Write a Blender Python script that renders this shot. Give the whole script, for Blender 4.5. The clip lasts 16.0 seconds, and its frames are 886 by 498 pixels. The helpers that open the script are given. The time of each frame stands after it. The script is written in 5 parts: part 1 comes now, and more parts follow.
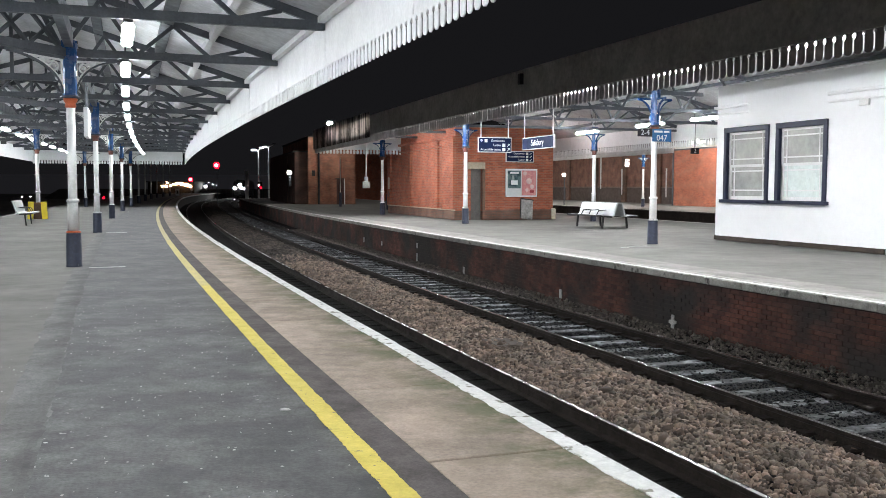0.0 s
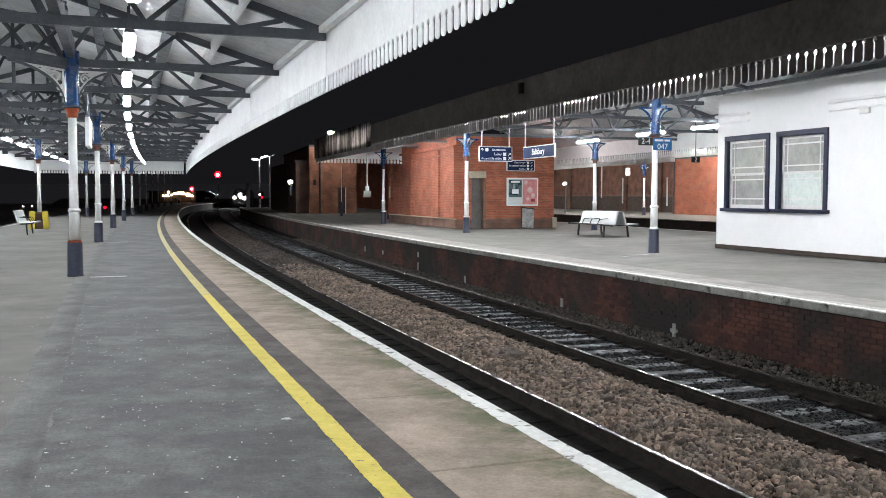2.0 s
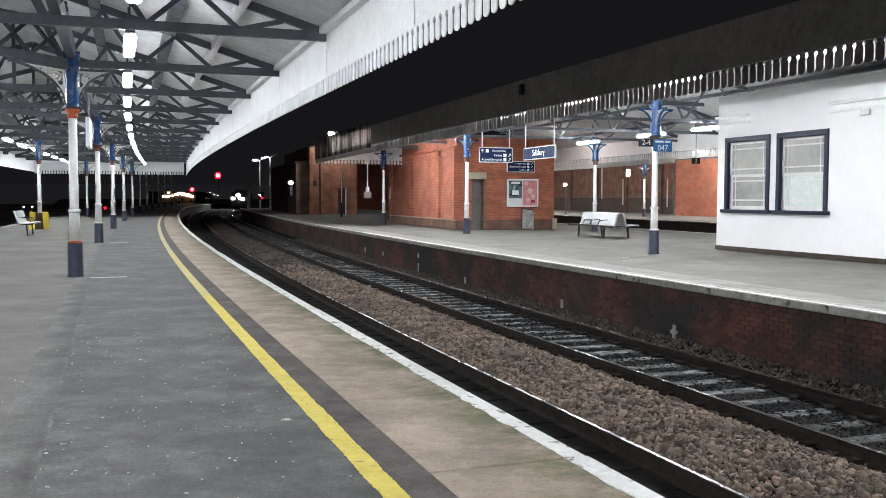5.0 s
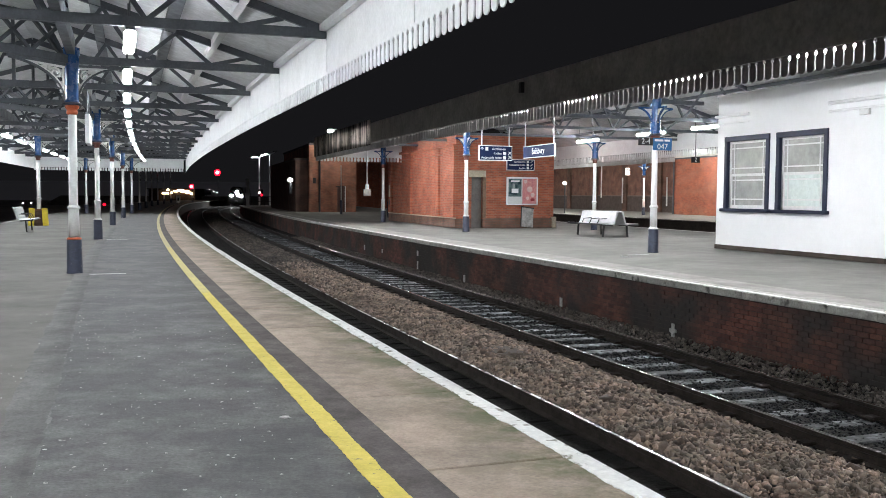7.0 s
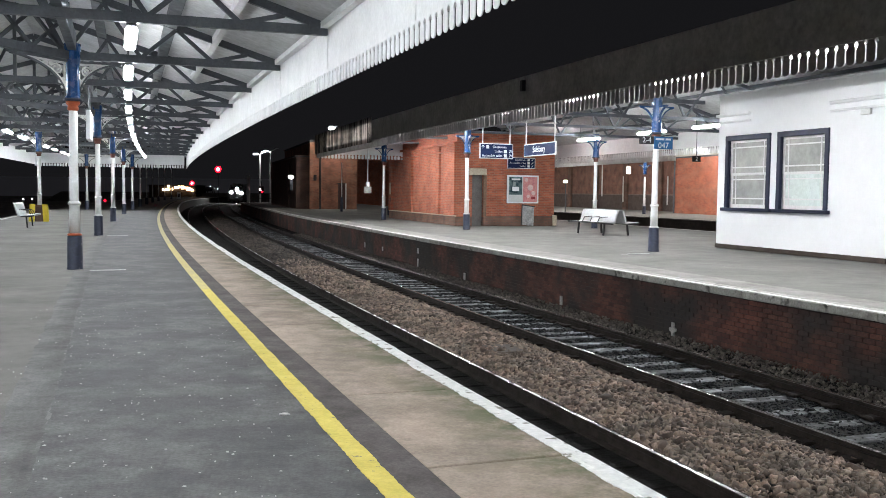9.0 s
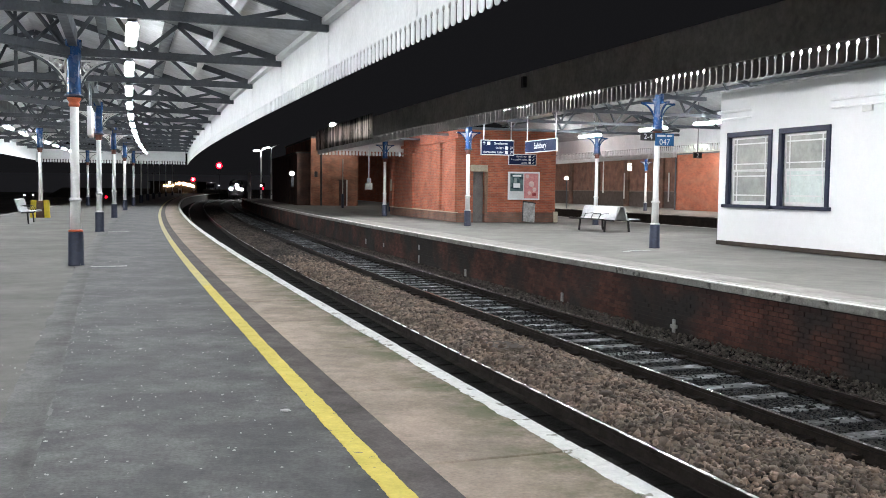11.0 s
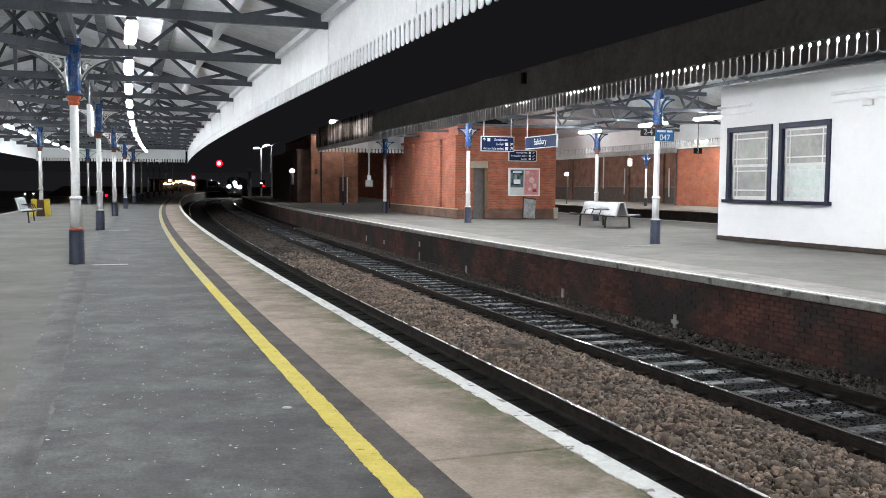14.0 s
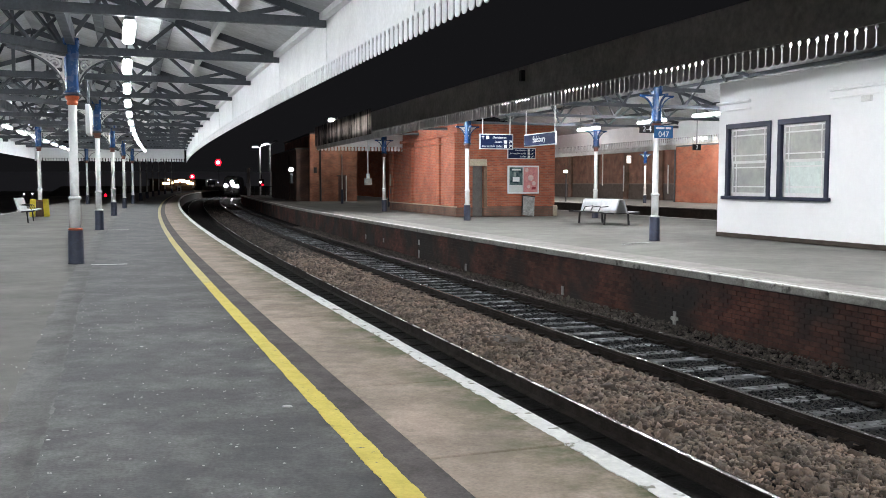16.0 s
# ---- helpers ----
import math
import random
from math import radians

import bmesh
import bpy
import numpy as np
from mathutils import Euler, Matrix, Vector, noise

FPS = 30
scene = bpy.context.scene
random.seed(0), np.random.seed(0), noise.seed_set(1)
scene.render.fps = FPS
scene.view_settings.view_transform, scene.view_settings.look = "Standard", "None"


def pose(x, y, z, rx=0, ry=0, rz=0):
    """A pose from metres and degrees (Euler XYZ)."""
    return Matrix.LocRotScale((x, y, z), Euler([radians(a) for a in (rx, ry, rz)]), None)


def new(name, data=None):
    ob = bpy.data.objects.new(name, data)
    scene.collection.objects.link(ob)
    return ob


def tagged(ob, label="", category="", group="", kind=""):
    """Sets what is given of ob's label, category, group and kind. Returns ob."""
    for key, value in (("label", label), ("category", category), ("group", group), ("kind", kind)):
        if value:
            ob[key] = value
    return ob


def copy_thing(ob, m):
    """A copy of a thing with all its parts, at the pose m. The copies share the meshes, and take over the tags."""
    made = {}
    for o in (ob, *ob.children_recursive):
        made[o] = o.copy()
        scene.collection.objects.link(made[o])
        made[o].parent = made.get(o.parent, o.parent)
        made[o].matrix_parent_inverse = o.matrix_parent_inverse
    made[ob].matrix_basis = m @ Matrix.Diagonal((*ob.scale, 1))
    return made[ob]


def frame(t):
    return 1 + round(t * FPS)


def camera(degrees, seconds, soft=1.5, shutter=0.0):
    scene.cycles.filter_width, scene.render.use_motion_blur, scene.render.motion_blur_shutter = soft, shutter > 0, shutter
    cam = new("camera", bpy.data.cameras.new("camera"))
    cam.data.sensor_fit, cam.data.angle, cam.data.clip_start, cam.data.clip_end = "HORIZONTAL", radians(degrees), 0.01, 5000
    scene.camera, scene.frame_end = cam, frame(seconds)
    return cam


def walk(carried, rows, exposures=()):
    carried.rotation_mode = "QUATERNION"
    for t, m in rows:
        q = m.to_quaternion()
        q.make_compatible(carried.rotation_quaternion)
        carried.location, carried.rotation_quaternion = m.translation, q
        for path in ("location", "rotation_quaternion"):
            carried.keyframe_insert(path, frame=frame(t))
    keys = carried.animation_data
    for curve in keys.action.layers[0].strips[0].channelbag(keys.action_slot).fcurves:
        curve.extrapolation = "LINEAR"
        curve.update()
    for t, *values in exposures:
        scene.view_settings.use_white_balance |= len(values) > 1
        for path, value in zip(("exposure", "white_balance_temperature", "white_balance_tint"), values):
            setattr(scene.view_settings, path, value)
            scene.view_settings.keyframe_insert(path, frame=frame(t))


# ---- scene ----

# ---------------------------------------------------------------- camera
EYE = 1.475
TURNS = [  # seconds, tilt down, lean, turn to the right (degrees)
    (0, 3.833, 0.174, 0.000), (0.5, 3.684, 0.308, -0.017), (1, 3.575, 0.322, -0.036), (1.5, 3.452, 0.220, -0.056),
    (2, 3.276, 0.077, -0.067), (2.5, 3.163, 0.009, -0.073), (3, 3.155, -0.006, -0.073), (3.5, 3.169, -0.021, -0.083),
    (4, 3.184, 0.031, -0.096), (6.5, 3.306, 0.296, -0.020), (7, 3.343, 0.375, -0.031), (7.5, 3.353, 0.482, -0.048),
    (8, 3.404, 0.556, -0.056), (8.5, 3.452, 0.638, -0.069), (9, 3.479, 0.654, -0.052), (11.5, 3.729, 0.694, -0.124),
    (12, 3.737, 0.616, -0.129), (12.5, 3.758, 0.569, -0.145), (13, 3.805, 0.544, -0.140), (13.5, 3.861, 0.499, -0.150),
    (14, 3.906, 0.393, -0.145), (14.5, 3.949, 0.313, -0.131), (15, 3.992, 0.272, -0.131), (15.5, 4.025, 0.235, -0.113),
    (16, 4.028, 0.094, -0.109)]
cam = camera(51.1, 16.0, soft=0.85)
walk(cam, [(t, pose(0, 0, EYE, 90 - tilt, 0, -turn) @ pose(0, 0, 0, 0, 0, lean)) for t, tilt, lean, turn in TURNS],
     exposures=((0, 0.97), (3.5, 0.92), (6.5, 0.91), (9, 0.95), (12.5, 0.95), (14.5, 0.88), (16, 0.82)))

# ---------------------------------------------------------------- night sky
world = bpy.data.worlds.new("night")
scene.world = world
world.use_nodes = True
world.node_tree.nodes["Background"].inputs["Color"].default_value = (0.42, 0.42, 0.48, 1)
world.node_tree.nodes["Background"].inputs["Strength"].default_value = 0.0102

# ---------------------------------------------------------------- the curve of the line
# The edge of the near platform is the reference: s metres along it, o metres to its right.
KNOT_S = [-15, 20, 50, 90, 150, 420]
KNOT_K = [-0.0004, 0.001336, 0.000956, 0.000469, 0.001703, 0.001703]
STEP = 0.5
SS = np.arange(-40, 420, STEP)
_k = np.interp(SS, KNOT_S, KNOT_K)
HEAD = np.concatenate([[0], np.cumsum((_k[1:] + _k[:-1]) / 2 * STEP)])
HEAD = HEAD - np.interp(0, SS, HEAD) - 0.3497
_dx, _dy = np.sin(HEAD), np.cos(HEAD)
PX = np.concatenate([[0], np.cumsum((_dx[1:] + _dx[:-1]) / 2 * STEP)])
PY = np.concatenate([[0], np.cumsum((_dy[1:] + _dy[:-1]) / 2 * STEP)])
PX = PX - np.interp(0, SS, PX) + 2.706
PY = PY - np.interp(0, SS, PY)
RAIL_Z = -0.915


def heading(s):
    return float(np.interp(s, SS, HEAD))


def at(s, o, z=0.0):
    h = heading(s)
    return Vector((float(np.interp(s, SS, PX)) + math.cos(h) * o, float(np.interp(s, SS, PY)) - math.sin(h) * o, z))


def spot(s, o, z=0.0, turn=0.0):
    """Pose on the line: x across to the right, y along the line."""
    p = at(s, o, z)
    return pose(p.x, p.y, p.z, 0, 0, -math.degrees(heading(s)) + turn)


# ---------------------------------------------------------------- mesh helpers
def link(name, bm, material, parent=None, label="", smooth=False):
    me = bpy.data.meshes.new(name)
    bm.to_mesh(me)
    bm.free()
    for m in material if isinstance(material, (list, tuple)) else [material]:
        me.materials.append(m)
    if smooth:
        me.polygons.foreach_set("use_smooth", [True] * len(me.polygons))
    ob = new(name, me)
    if parent is not None:
        ob.parent = parent
    return tagged(ob, label)


def part(name, bm, material, parent, label="", smooth=False):
    return link(name, bm, material, parent, label, smooth)


def shared(name, me, parent, m=None):
    ob = new(name, me)
    ob.parent = parent
    if m is not None:
        ob.matrix_basis = m
    return ob


def thing(name, m, label, category, group="", kind=""):
    ob = new(name)
    ob.empty_display_size = 0.1
    ob.matrix_basis = m
    return tagged(ob, label, category, group, kind)


def raw(name, verts, faces, material, parent=None, label="", smooth=False):
    me = bpy.data.meshes.new(name)
    me.from_pydata([tuple(v) for v in verts], [], faces)
    me.validate()
    for m in material if isinstance(material, (list, tuple)) else [material]:
        me.materials.append(m)
    if smooth:
        me.polygons.foreach_set("use_smooth", [True] * len(me.polygons))
    ob = new(name, me)
    if parent is not None:
        ob.parent = parent
    return tagged(ob, label)


def box(bm, x0, x1, y0, y1, z0, z1, bevel=0.0, m=None):
    r = bmesh.ops.create_cube(bm, size=1)
    vs = r["verts"]
    for v in vs:
        v.co = Vector(((x0 + x1) / 2 + v.co.x * (x1 - x0), (y0 + y1) / 2 + v.co.y * (y1 - y0), (z0 + z1) / 2 + v.co.z * (z1 - z0)))
    if bevel:
        es = list({e for v in vs for e in v.link_edges})
        out = bmesh.ops.bevel(bm, geom=es, offset=bevel, segments=1, affect="EDGES")
        vs = list({v for f in out["faces"] for v in f.verts} | {v for v in vs if v.is_valid})
    if m is not None:
        for v in vs:
            v.co = m @ v.co
    return bm


def boxm(*a, **k):
    return box(bmesh.new(), *a, **k)


def rod(bm, a, b, r, n=8, r2=None):
    a, b = Vector(a), Vector(b)
    d = b - a
    m = Matrix.Translation((a + b) / 2) @ d.to_track_quat("Z", "Y").to_matrix().to_4x4()
    bmesh.ops.create_cone(bm, cap_ends=True, segments=n, radius1=r, radius2=r if r2 is None else r2, depth=d.length, matrix=m)
    return bm


def bar(bm, a, b, w, h):
    """A square bar from a to b: w wide across, h deep."""
    a, b = Vector(a), Vector(b)
    d = b - a
    m = Matrix.Translation((a + b) / 2) @ d.to_track_quat("Y", "Z").to_matrix().to_4x4()
    return box(bm, -w / 2, w / 2, -d.length / 2, d.length / 2, -h / 2, h / 2, m=m)


def lathe(bm, prof, n=16, m=None):
    rings = []
    for r, z in prof:
        rings.append([bm.verts.new((r * math.cos(2 * math.pi * i / n), r * math.sin(2 * math.pi * i / n), z)) for i in range(n)])
    for a, b in zip(rings, rings[1:]):
        for i in range(n):
            bm.faces.new((a[i], a[(i + 1) % n], b[(i + 1) % n], b[i]))
    bm.faces.new(rings[0][::-1])
    bm.faces.new(rings[-1])
    if m is not None:
        for ring in rings:
            for v in ring:
                v.co = m @ v.co
    return bm


def prism(bm, outline, y0, y1):
    """Extrudes an outline of (x, z) from y0 to y1."""
    a = [bm.verts.new((x, y0, z)) for x, z in outline]
    b = [bm.verts.new((x, y1, z)) for x, z in outline]
    n = len(outline)
    bm.faces.new(a)
    bm.faces.new(b[::-1])
    for i in range(n):
        bm.faces.new((a[i], b[i], b[(i + 1) % n], a[(i + 1) % n]))
    bmesh.ops.recalc_face_normals(bm, faces=bm.faces[:])
    return bm


def sweep(name, profile, s0, s1, material, step=1.0, parent=None, label=""):
    """Carries a closed profile of (o, z) along the line."""
    n = len(profile)
    area = sum(profile[i][0] * profile[(i + 1) % n][1] - profile[(i + 1) % n][0] * profile[i][1] for i in range(n))
    if area < 0:
        profile = profile[::-1]
    count = max(1, int(round((s1 - s0) / step)))
    verts, faces = [], []
    for j in range(count + 1):
        s = s0 + (s1 - s0) * j / count
        verts += [at(s, o, z) for o, z in profile]
    for j in range(count):
        for i in range(n):
            k = (i + 1) % n
            faces.append((j * n + i, j * n + k, (j + 1) * n + k, (j + 1) * n + i)[::-1])
    faces.append(tuple(range(n)))
    faces.append(tuple(range(count * n, count * n + n))[::-1])
    ob = raw(name, verts, faces, material, parent, label)
    return ob


# ---------------------------------------------------------------- materials
def mat(name, color, rough=0.6, metal=0.0, var=0.25, scale=3.0, fine=40.0, bump=0.2, dist=0.004, tint=None, spots=None, island=0.0, spec=0.5, each=0.0, still=True, edge=(0.35, 0.68)):
    m = bpy.data.materials.new(name)
    m.use_nodes = True
    nt = m.node_tree
    b = nt.nodes["Principled BSDF"]
    co = nt.nodes.new("ShaderNodeNewGeometry" if still else "ShaderNodeTexCoord")
    where = co.outputs["Position" if still else "Object"]

    def noise_at(sc, detail=5.0, rg=0.6):
        n = nt.nodes.new("ShaderNodeTexNoise")
        n.inputs["Scale"].default_value, n.inputs["Detail"].default_value, n.inputs["Roughness"].default_value = sc, detail, rg
        nt.links.new(where, n.inputs["Vector"])
        return n

    def mixed(kind, fac, a, bb):
        x = nt.nodes.new("ShaderNodeMix")
        x.data_type, x.blend_type = "RGBA", kind
        for sock, val in ((x.inputs[0], fac), (x.inputs[6], a), (x.inputs[7], bb)):
            if hasattr(val, "links") or isinstance(val, bpy.types.NodeSocket):
                nt.links.new(val, sock)
            else:
                sock.default_value = val
        return x.outputs[2]

    def ramp(src, lo, hi, a=0.0, z=1.0):
        r = nt.nodes.new("ShaderNodeMapRange")
        r.inputs[1].default_value, r.inputs[2].default_value, r.inputs[3].default_value, r.inputs[4].default_value = lo, hi, a, z
        nt.links.new(src, r.inputs[0])
        return r.outputs[0]

    c = Vector(color[:3])
    t = Vector(tint) if tint else c * (1 - var)
    big, small = noise_at(scale), noise_at(fine, 3.0)
    col = mixed("MIX", ramp(big.outputs[0], *edge), (*c, 1), (*t, 1))
    middle = noise_at(scale * 4.3, 6.0, 0.7)
    gm = nt.nodes.new("ShaderNodeCombineColor")
    vm = ramp(middle.outputs[0], 0.32, 0.68, 1 - var * 0.8, 1 + var * 0.6)
    for i in range(3):
        nt.links.new(vm, gm.inputs[i])
    col = mixed("MULTIPLY", 1.0, col, gm.outputs[0])
    g = nt.nodes.new("ShaderNodeCombineColor")
    v = ramp(small.outputs[0], 0.3, 0.7, 1 - var * 0.7, 1 + var * 0.5)
    for i in range(3):
        nt.links.new(v, g.inputs[i])
    col = mixed("MULTIPLY", 1.0, col, g.outputs[0])
    if island or each:
        if each:
            gi = nt.nodes.new("ShaderNodeObjectInfo")
            src = gi.outputs["Random"]
        else:
            gi = nt.nodes.new("ShaderNodeNewGeometry")
            src = gi.outputs["Random Per Island"]
        w = island or each
        v2 = ramp(src, 0, 1, 1 - w, 1 + w)
        g2 = nt.nodes.new("ShaderNodeCombineColor")
        for i in range(3):
            nt.links.new(v2, g2.inputs[i])
        col = mixed("MULTIPLY", 1.0, col, g2.outputs[0])
    if spots:
        sc, lo, hi, scol = spots
        n3 = noise_at(sc, 2.0)
        col = mixed("MIX", ramp(n3.outputs[0], lo, hi), col, (*scol, 1))
    nt.links.new(col, b.inputs["Base Color"])
    nt.links.new(ramp(big.outputs[0], 0.3, 0.7, max(0.03, rough - 0.08), min(1, rough + 0.1)), b.inputs["Roughness"])
    b.inputs["Metallic"].default_value = metal
    b.inputs["Specular IOR Level"].default_value = spec
    if bump:
        bn = nt.nodes.new("ShaderNodeBump")
        bn.inputs["Strength"].default_value, bn.inputs["Distance"].default_value = bump, dist
        nt.links.new(small.outputs[0], bn.inputs["Height"])
        nt.links.new(bn.outputs[0], b.inputs["Normal"])
    return m


def brick_mat(name, a, bcol, mortar, bw=0.225, bh=0.075, stain=0.45):
    m = mat(name, a, 0.85, var=0.2)
    nt = m.node_tree
    b = nt.nodes["Principled BSDF"]
    co = nt.nodes.new("ShaderNodeTexCoord")
    sp, cb, ad = nt.nodes.new("ShaderNodeSeparateXYZ"), nt.nodes.new("ShaderNodeCombineXYZ"), nt.nodes.new("ShaderNodeMath")
    nt.links.new(co.outputs["Object"], sp.inputs[0])
    nt.links.new(sp.outputs[0], ad.inputs[0])
    nt.links.new(sp.outputs[1], ad.inputs[1])
    nt.links.new(ad.outputs[0], cb.inputs[0])
    nt.links.new(sp.outputs[2], cb.inputs[1])
    br = nt.nodes.new("ShaderNodeTexBrick")
    nt.links.new(cb.outputs[0], br.inputs["Vector"])
    for k, val in (("Color1", a), ("Color2", bcol), ("Mortar", mortar)):
        br.inputs[k].default_value = (*val, 1)
    for k, val in (("Scale", 1.0), ("Mortar Size", 0.009), ("Brick Width", bw), ("Row Height", bh), ("Bias", -0.1), ("Mortar Smooth", 0.3)):
        br.inputs[k].default_value = val
    n = nt.nodes.new("ShaderNodeTexNoise")
    n.inputs["Scale"].default_value, n.inputs["Detail"].default_value = 1.3, 6
    nt.links.new(co.outputs["Object"], n.inputs["Vector"])
    r = nt.nodes.new("ShaderNodeMapRange")
    r.inputs[1].default_value, r.inputs[2].default_value, r.inputs[3].default_value, r.inputs[4].default_value = 0.3, 0.7, 1 - stain, 1.2
    nt.links.new(n.outputs[0], r.inputs[0])
    g = nt.nodes.new("ShaderNodeCombineColor")
    for i in range(3):
        nt.links.new(r.outputs[0], g.inputs[i])
    x = nt.nodes.new("ShaderNodeMix")
    x.data_type, x.blend_type = "RGBA", "MULTIPLY"
    x.inputs[0].default_value = 1
    nt.links.new(br.outputs[0], x.inputs[6])
    nt.links.new(g.outputs[0], x.inputs[7])
    nt.links.new(x.outputs[2], b.inputs["Base Color"])
    bn = nt.nodes.new("ShaderNodeBump")
    bn.inputs["Strength"].default_value, bn.inputs["Distance"].default_value = 0.5, 0.006
    inv = nt.nodes.new("ShaderNodeMath")
    inv.operation = "SUBTRACT"
    inv.inputs[0].default_value = 1
    nt.links.new(br.outputs[1], inv.inputs[1])
    nt.links.new(inv.outputs[0], bn.inputs["Height"])
    nt.links.new(bn.outputs[0], b.inputs["Normal"])
    return m


def glow(name, color, strength):
    m = bpy.data.materials.new(name)
    m.use_nodes = True
    b = m.node_tree.nodes["Principled BSDF"]
    b.inputs["Base Color"].default_value = (*color, 1)
    b.inputs["Emission Color"].default_value = (*color, 1)
    b.inputs["Emission Strength"].default_value = strength
    return m


LAMP_POWER = 42.0
TUBE = glow("lamp_diffuser", (0.93, 0.97, 1.0), LAMP_POWER)
BRIGHT_TUBE = glow("bright_lamp_diffuser", (0.95, 0.97, 1.0), 106.0)
MIDDLE_TUBE = glow("middling_lamp_diffuser", (0.95, 0.97, 1.0), 75.0)
ASPHALT_OLD = mat("old_asphalt", (0.163, 0.159, 0.145), 0.85, var=0.24, scale=0.6, fine=70, bump=0.35, spots=(9, 0.74, 0.8, (0.32, 0.32, 0.31)))
ASPHALT_NEW = mat("new_asphalt", (0.045, 0.046, 0.048), 0.72, var=0.42, scale=1.3, fine=45, bump=0.6, tint=(0.112, 0.112, 0.111), edge=(0.42, 0.6), spots=(17, 0.69, 0.73, (0.33, 0.33, 0.31)))
STRIP = mat("dark_strip", (0.1, 0.085, 0.083), 0.85, var=0.4, scale=2, fine=60, bump=0.3)
SLAB = mat("beige_concrete", (0.37, 0.29, 0.235), 0.85, var=0.24, scale=1.5, fine=45, bump=0.3, tint=(0.26, 0.212, 0.172), edge=(0.4, 0.62), each=0.08, spots=(1.6, 0.62, 0.76, (0.2, 0.17, 0.125)))
EDGE_WHITE = mat("chipped_white_edge", (0.8, 0.8, 0.78), 0.7, var=0.12, scale=4, fine=30, bump=0.4, spots=(9, 0.6, 0.66, (0.26, 0.25, 0.21)))
YELLOW = mat("yellow_paint", (0.64, 0.52, 0.1), 0.7, var=0.12, scale=5, fine=60, bump=0.3, spots=(22, 0.68, 0.72, (0.16, 0.15, 0.1)))
ISLAND_ROOF = mat("white_boards", (0.5, 0.51, 0.52), 0.6, var=0.2, scale=1.2, fine=14, bump=0.15)
BALLAST = mat("ballast_stone", (0.225, 0.158, 0.122), 0.9, var=0.35, scale=2, fine=70, bump=0.5, tint=(0.15, 0.125, 0.105), island=0.7, spots=(1.3, 0.52, 0.72, (0.085, 0.068, 0.052)))
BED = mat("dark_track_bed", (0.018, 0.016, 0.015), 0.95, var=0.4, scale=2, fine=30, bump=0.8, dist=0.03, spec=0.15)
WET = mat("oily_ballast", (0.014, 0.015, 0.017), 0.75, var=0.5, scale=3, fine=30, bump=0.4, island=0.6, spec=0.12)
SLEEPER = mat("worn_sleeper", (0.18, 0.192, 0.205), 0.7, var=0.5, scale=5, fine=20, bump=0.5, edge=(0.37, 0.5), tint=(0.018, 0.02, 0.022), each=0.35)
RUST = mat("rusty_rail", (0.026, 0.019, 0.016), 0.8, var=0.4, scale=5, fine=50, bump=0.3, spec=0.2)
RAILTOP = mat("polished_rail", (0.6, 0.58, 0.55), 0.26, metal=1.0, var=0.15, scale=3, fine=20, bump=0.05)
RAILDULL = mat("dull_rail_top", (0.3, 0.28, 0.265), 0.2, metal=0.95, var=0.2, scale=3, fine=20, bump=0.05)
WHITE = mat("white_paint", (0.78, 0.79, 0.8), 0.55, var=0.08, scale=2.5, fine=25, bump=0.08)
ROOF = mat("grey_roof_lining", (0.58, 0.59, 0.615), 0.42, var=0.2, scale=1.2, fine=14, bump=0.15)
FRAME = mat("grey_steel_paint", (0.075, 0.085, 0.1), 0.5, var=0.2, scale=4, fine=30, bump=0.1)
SLATE = mat("roof_outside", (0.04, 0.042, 0.045), 0.8, var=0.3)
BLUE = mat("royal_blue_paint", (0.014, 0.062, 0.19), 0.25, var=0.2, scale=6, fine=40, bump=0.1)
NAVY = mat("navy_paint", (0.018, 0.026, 0.055), 0.5, var=0.3, scale=6, fine=40, bump=0.15, spots=(14, 0.7, 0.74, (0.3, 0.3, 0.3)))
ORANGE = mat("orange_paint", (0.5, 0.1, 0.03), 0.5, var=0.2, scale=8, fine=40, bump=0.1)
COLWHITE = mat("column_white", (0.74, 0.75, 0.74), 0.45, var=0.1, scale=5, fine=40, bump=0.1, spots=(18, 0.72, 0.76, (0.3, 0.26, 0.22)))
DARKFASCIA = mat("grimy_fascia_paint", (0.45, 0.43, 0.42), 0.4, var=0.25, scale=2, fine=9, bump=0.25, dist=0.01)
BRICK = brick_mat("orange_brick", (0.42, 0.113, 0.056), (0.26, 0.073, 0.044), (0.3, 0.175, 0.12), stain=0.28)
BRICKPLINTH = brick_mat("dark_plinth_brick", (0.2, 0.1, 0.07), (0.15, 0.08, 0.06), (0.12, 0.1, 0.08))
WALLBRICK = mat("sooty_brick", (0.125, 0.043, 0.03), 0.9, var=0.35, scale=0.9, fine=30, bump=0.4, tint=(0.05, 0.03, 0.025), each=0.3, spots=(0.7, 0.4, 0.6, (0.028, 0.024, 0.022)))
WALLBRICK_J = mat("sooty_brick_far", (0.125, 0.043, 0.03), 0.9, var=0.35, scale=0.9, fine=30, bump=0.4, tint=(0.05, 0.03, 0.025), island=0.3, spots=(0.7, 0.4, 0.6, (0.028, 0.024, 0.022)))
MORTAR = mat("sooty_mortar", (0.05, 0.036, 0.03), 0.95, var=0.4, scale=1, fine=30, bump=0.3)
COPING = mat("coping_stone", (0.4, 0.39, 0.36), 0.85, var=0.3, scale=3, fine=40, bump=0.4, spots=(6, 0.6, 0.7, (0.1, 0.1, 0.09)), each=0.1)
STONE = mat("pale_stone", (0.5, 0.44, 0.34), 0.85, var=0.2)
BLACK = mat("black_metal", (0.015, 0.015, 0.017), 0.4, var=0.2)
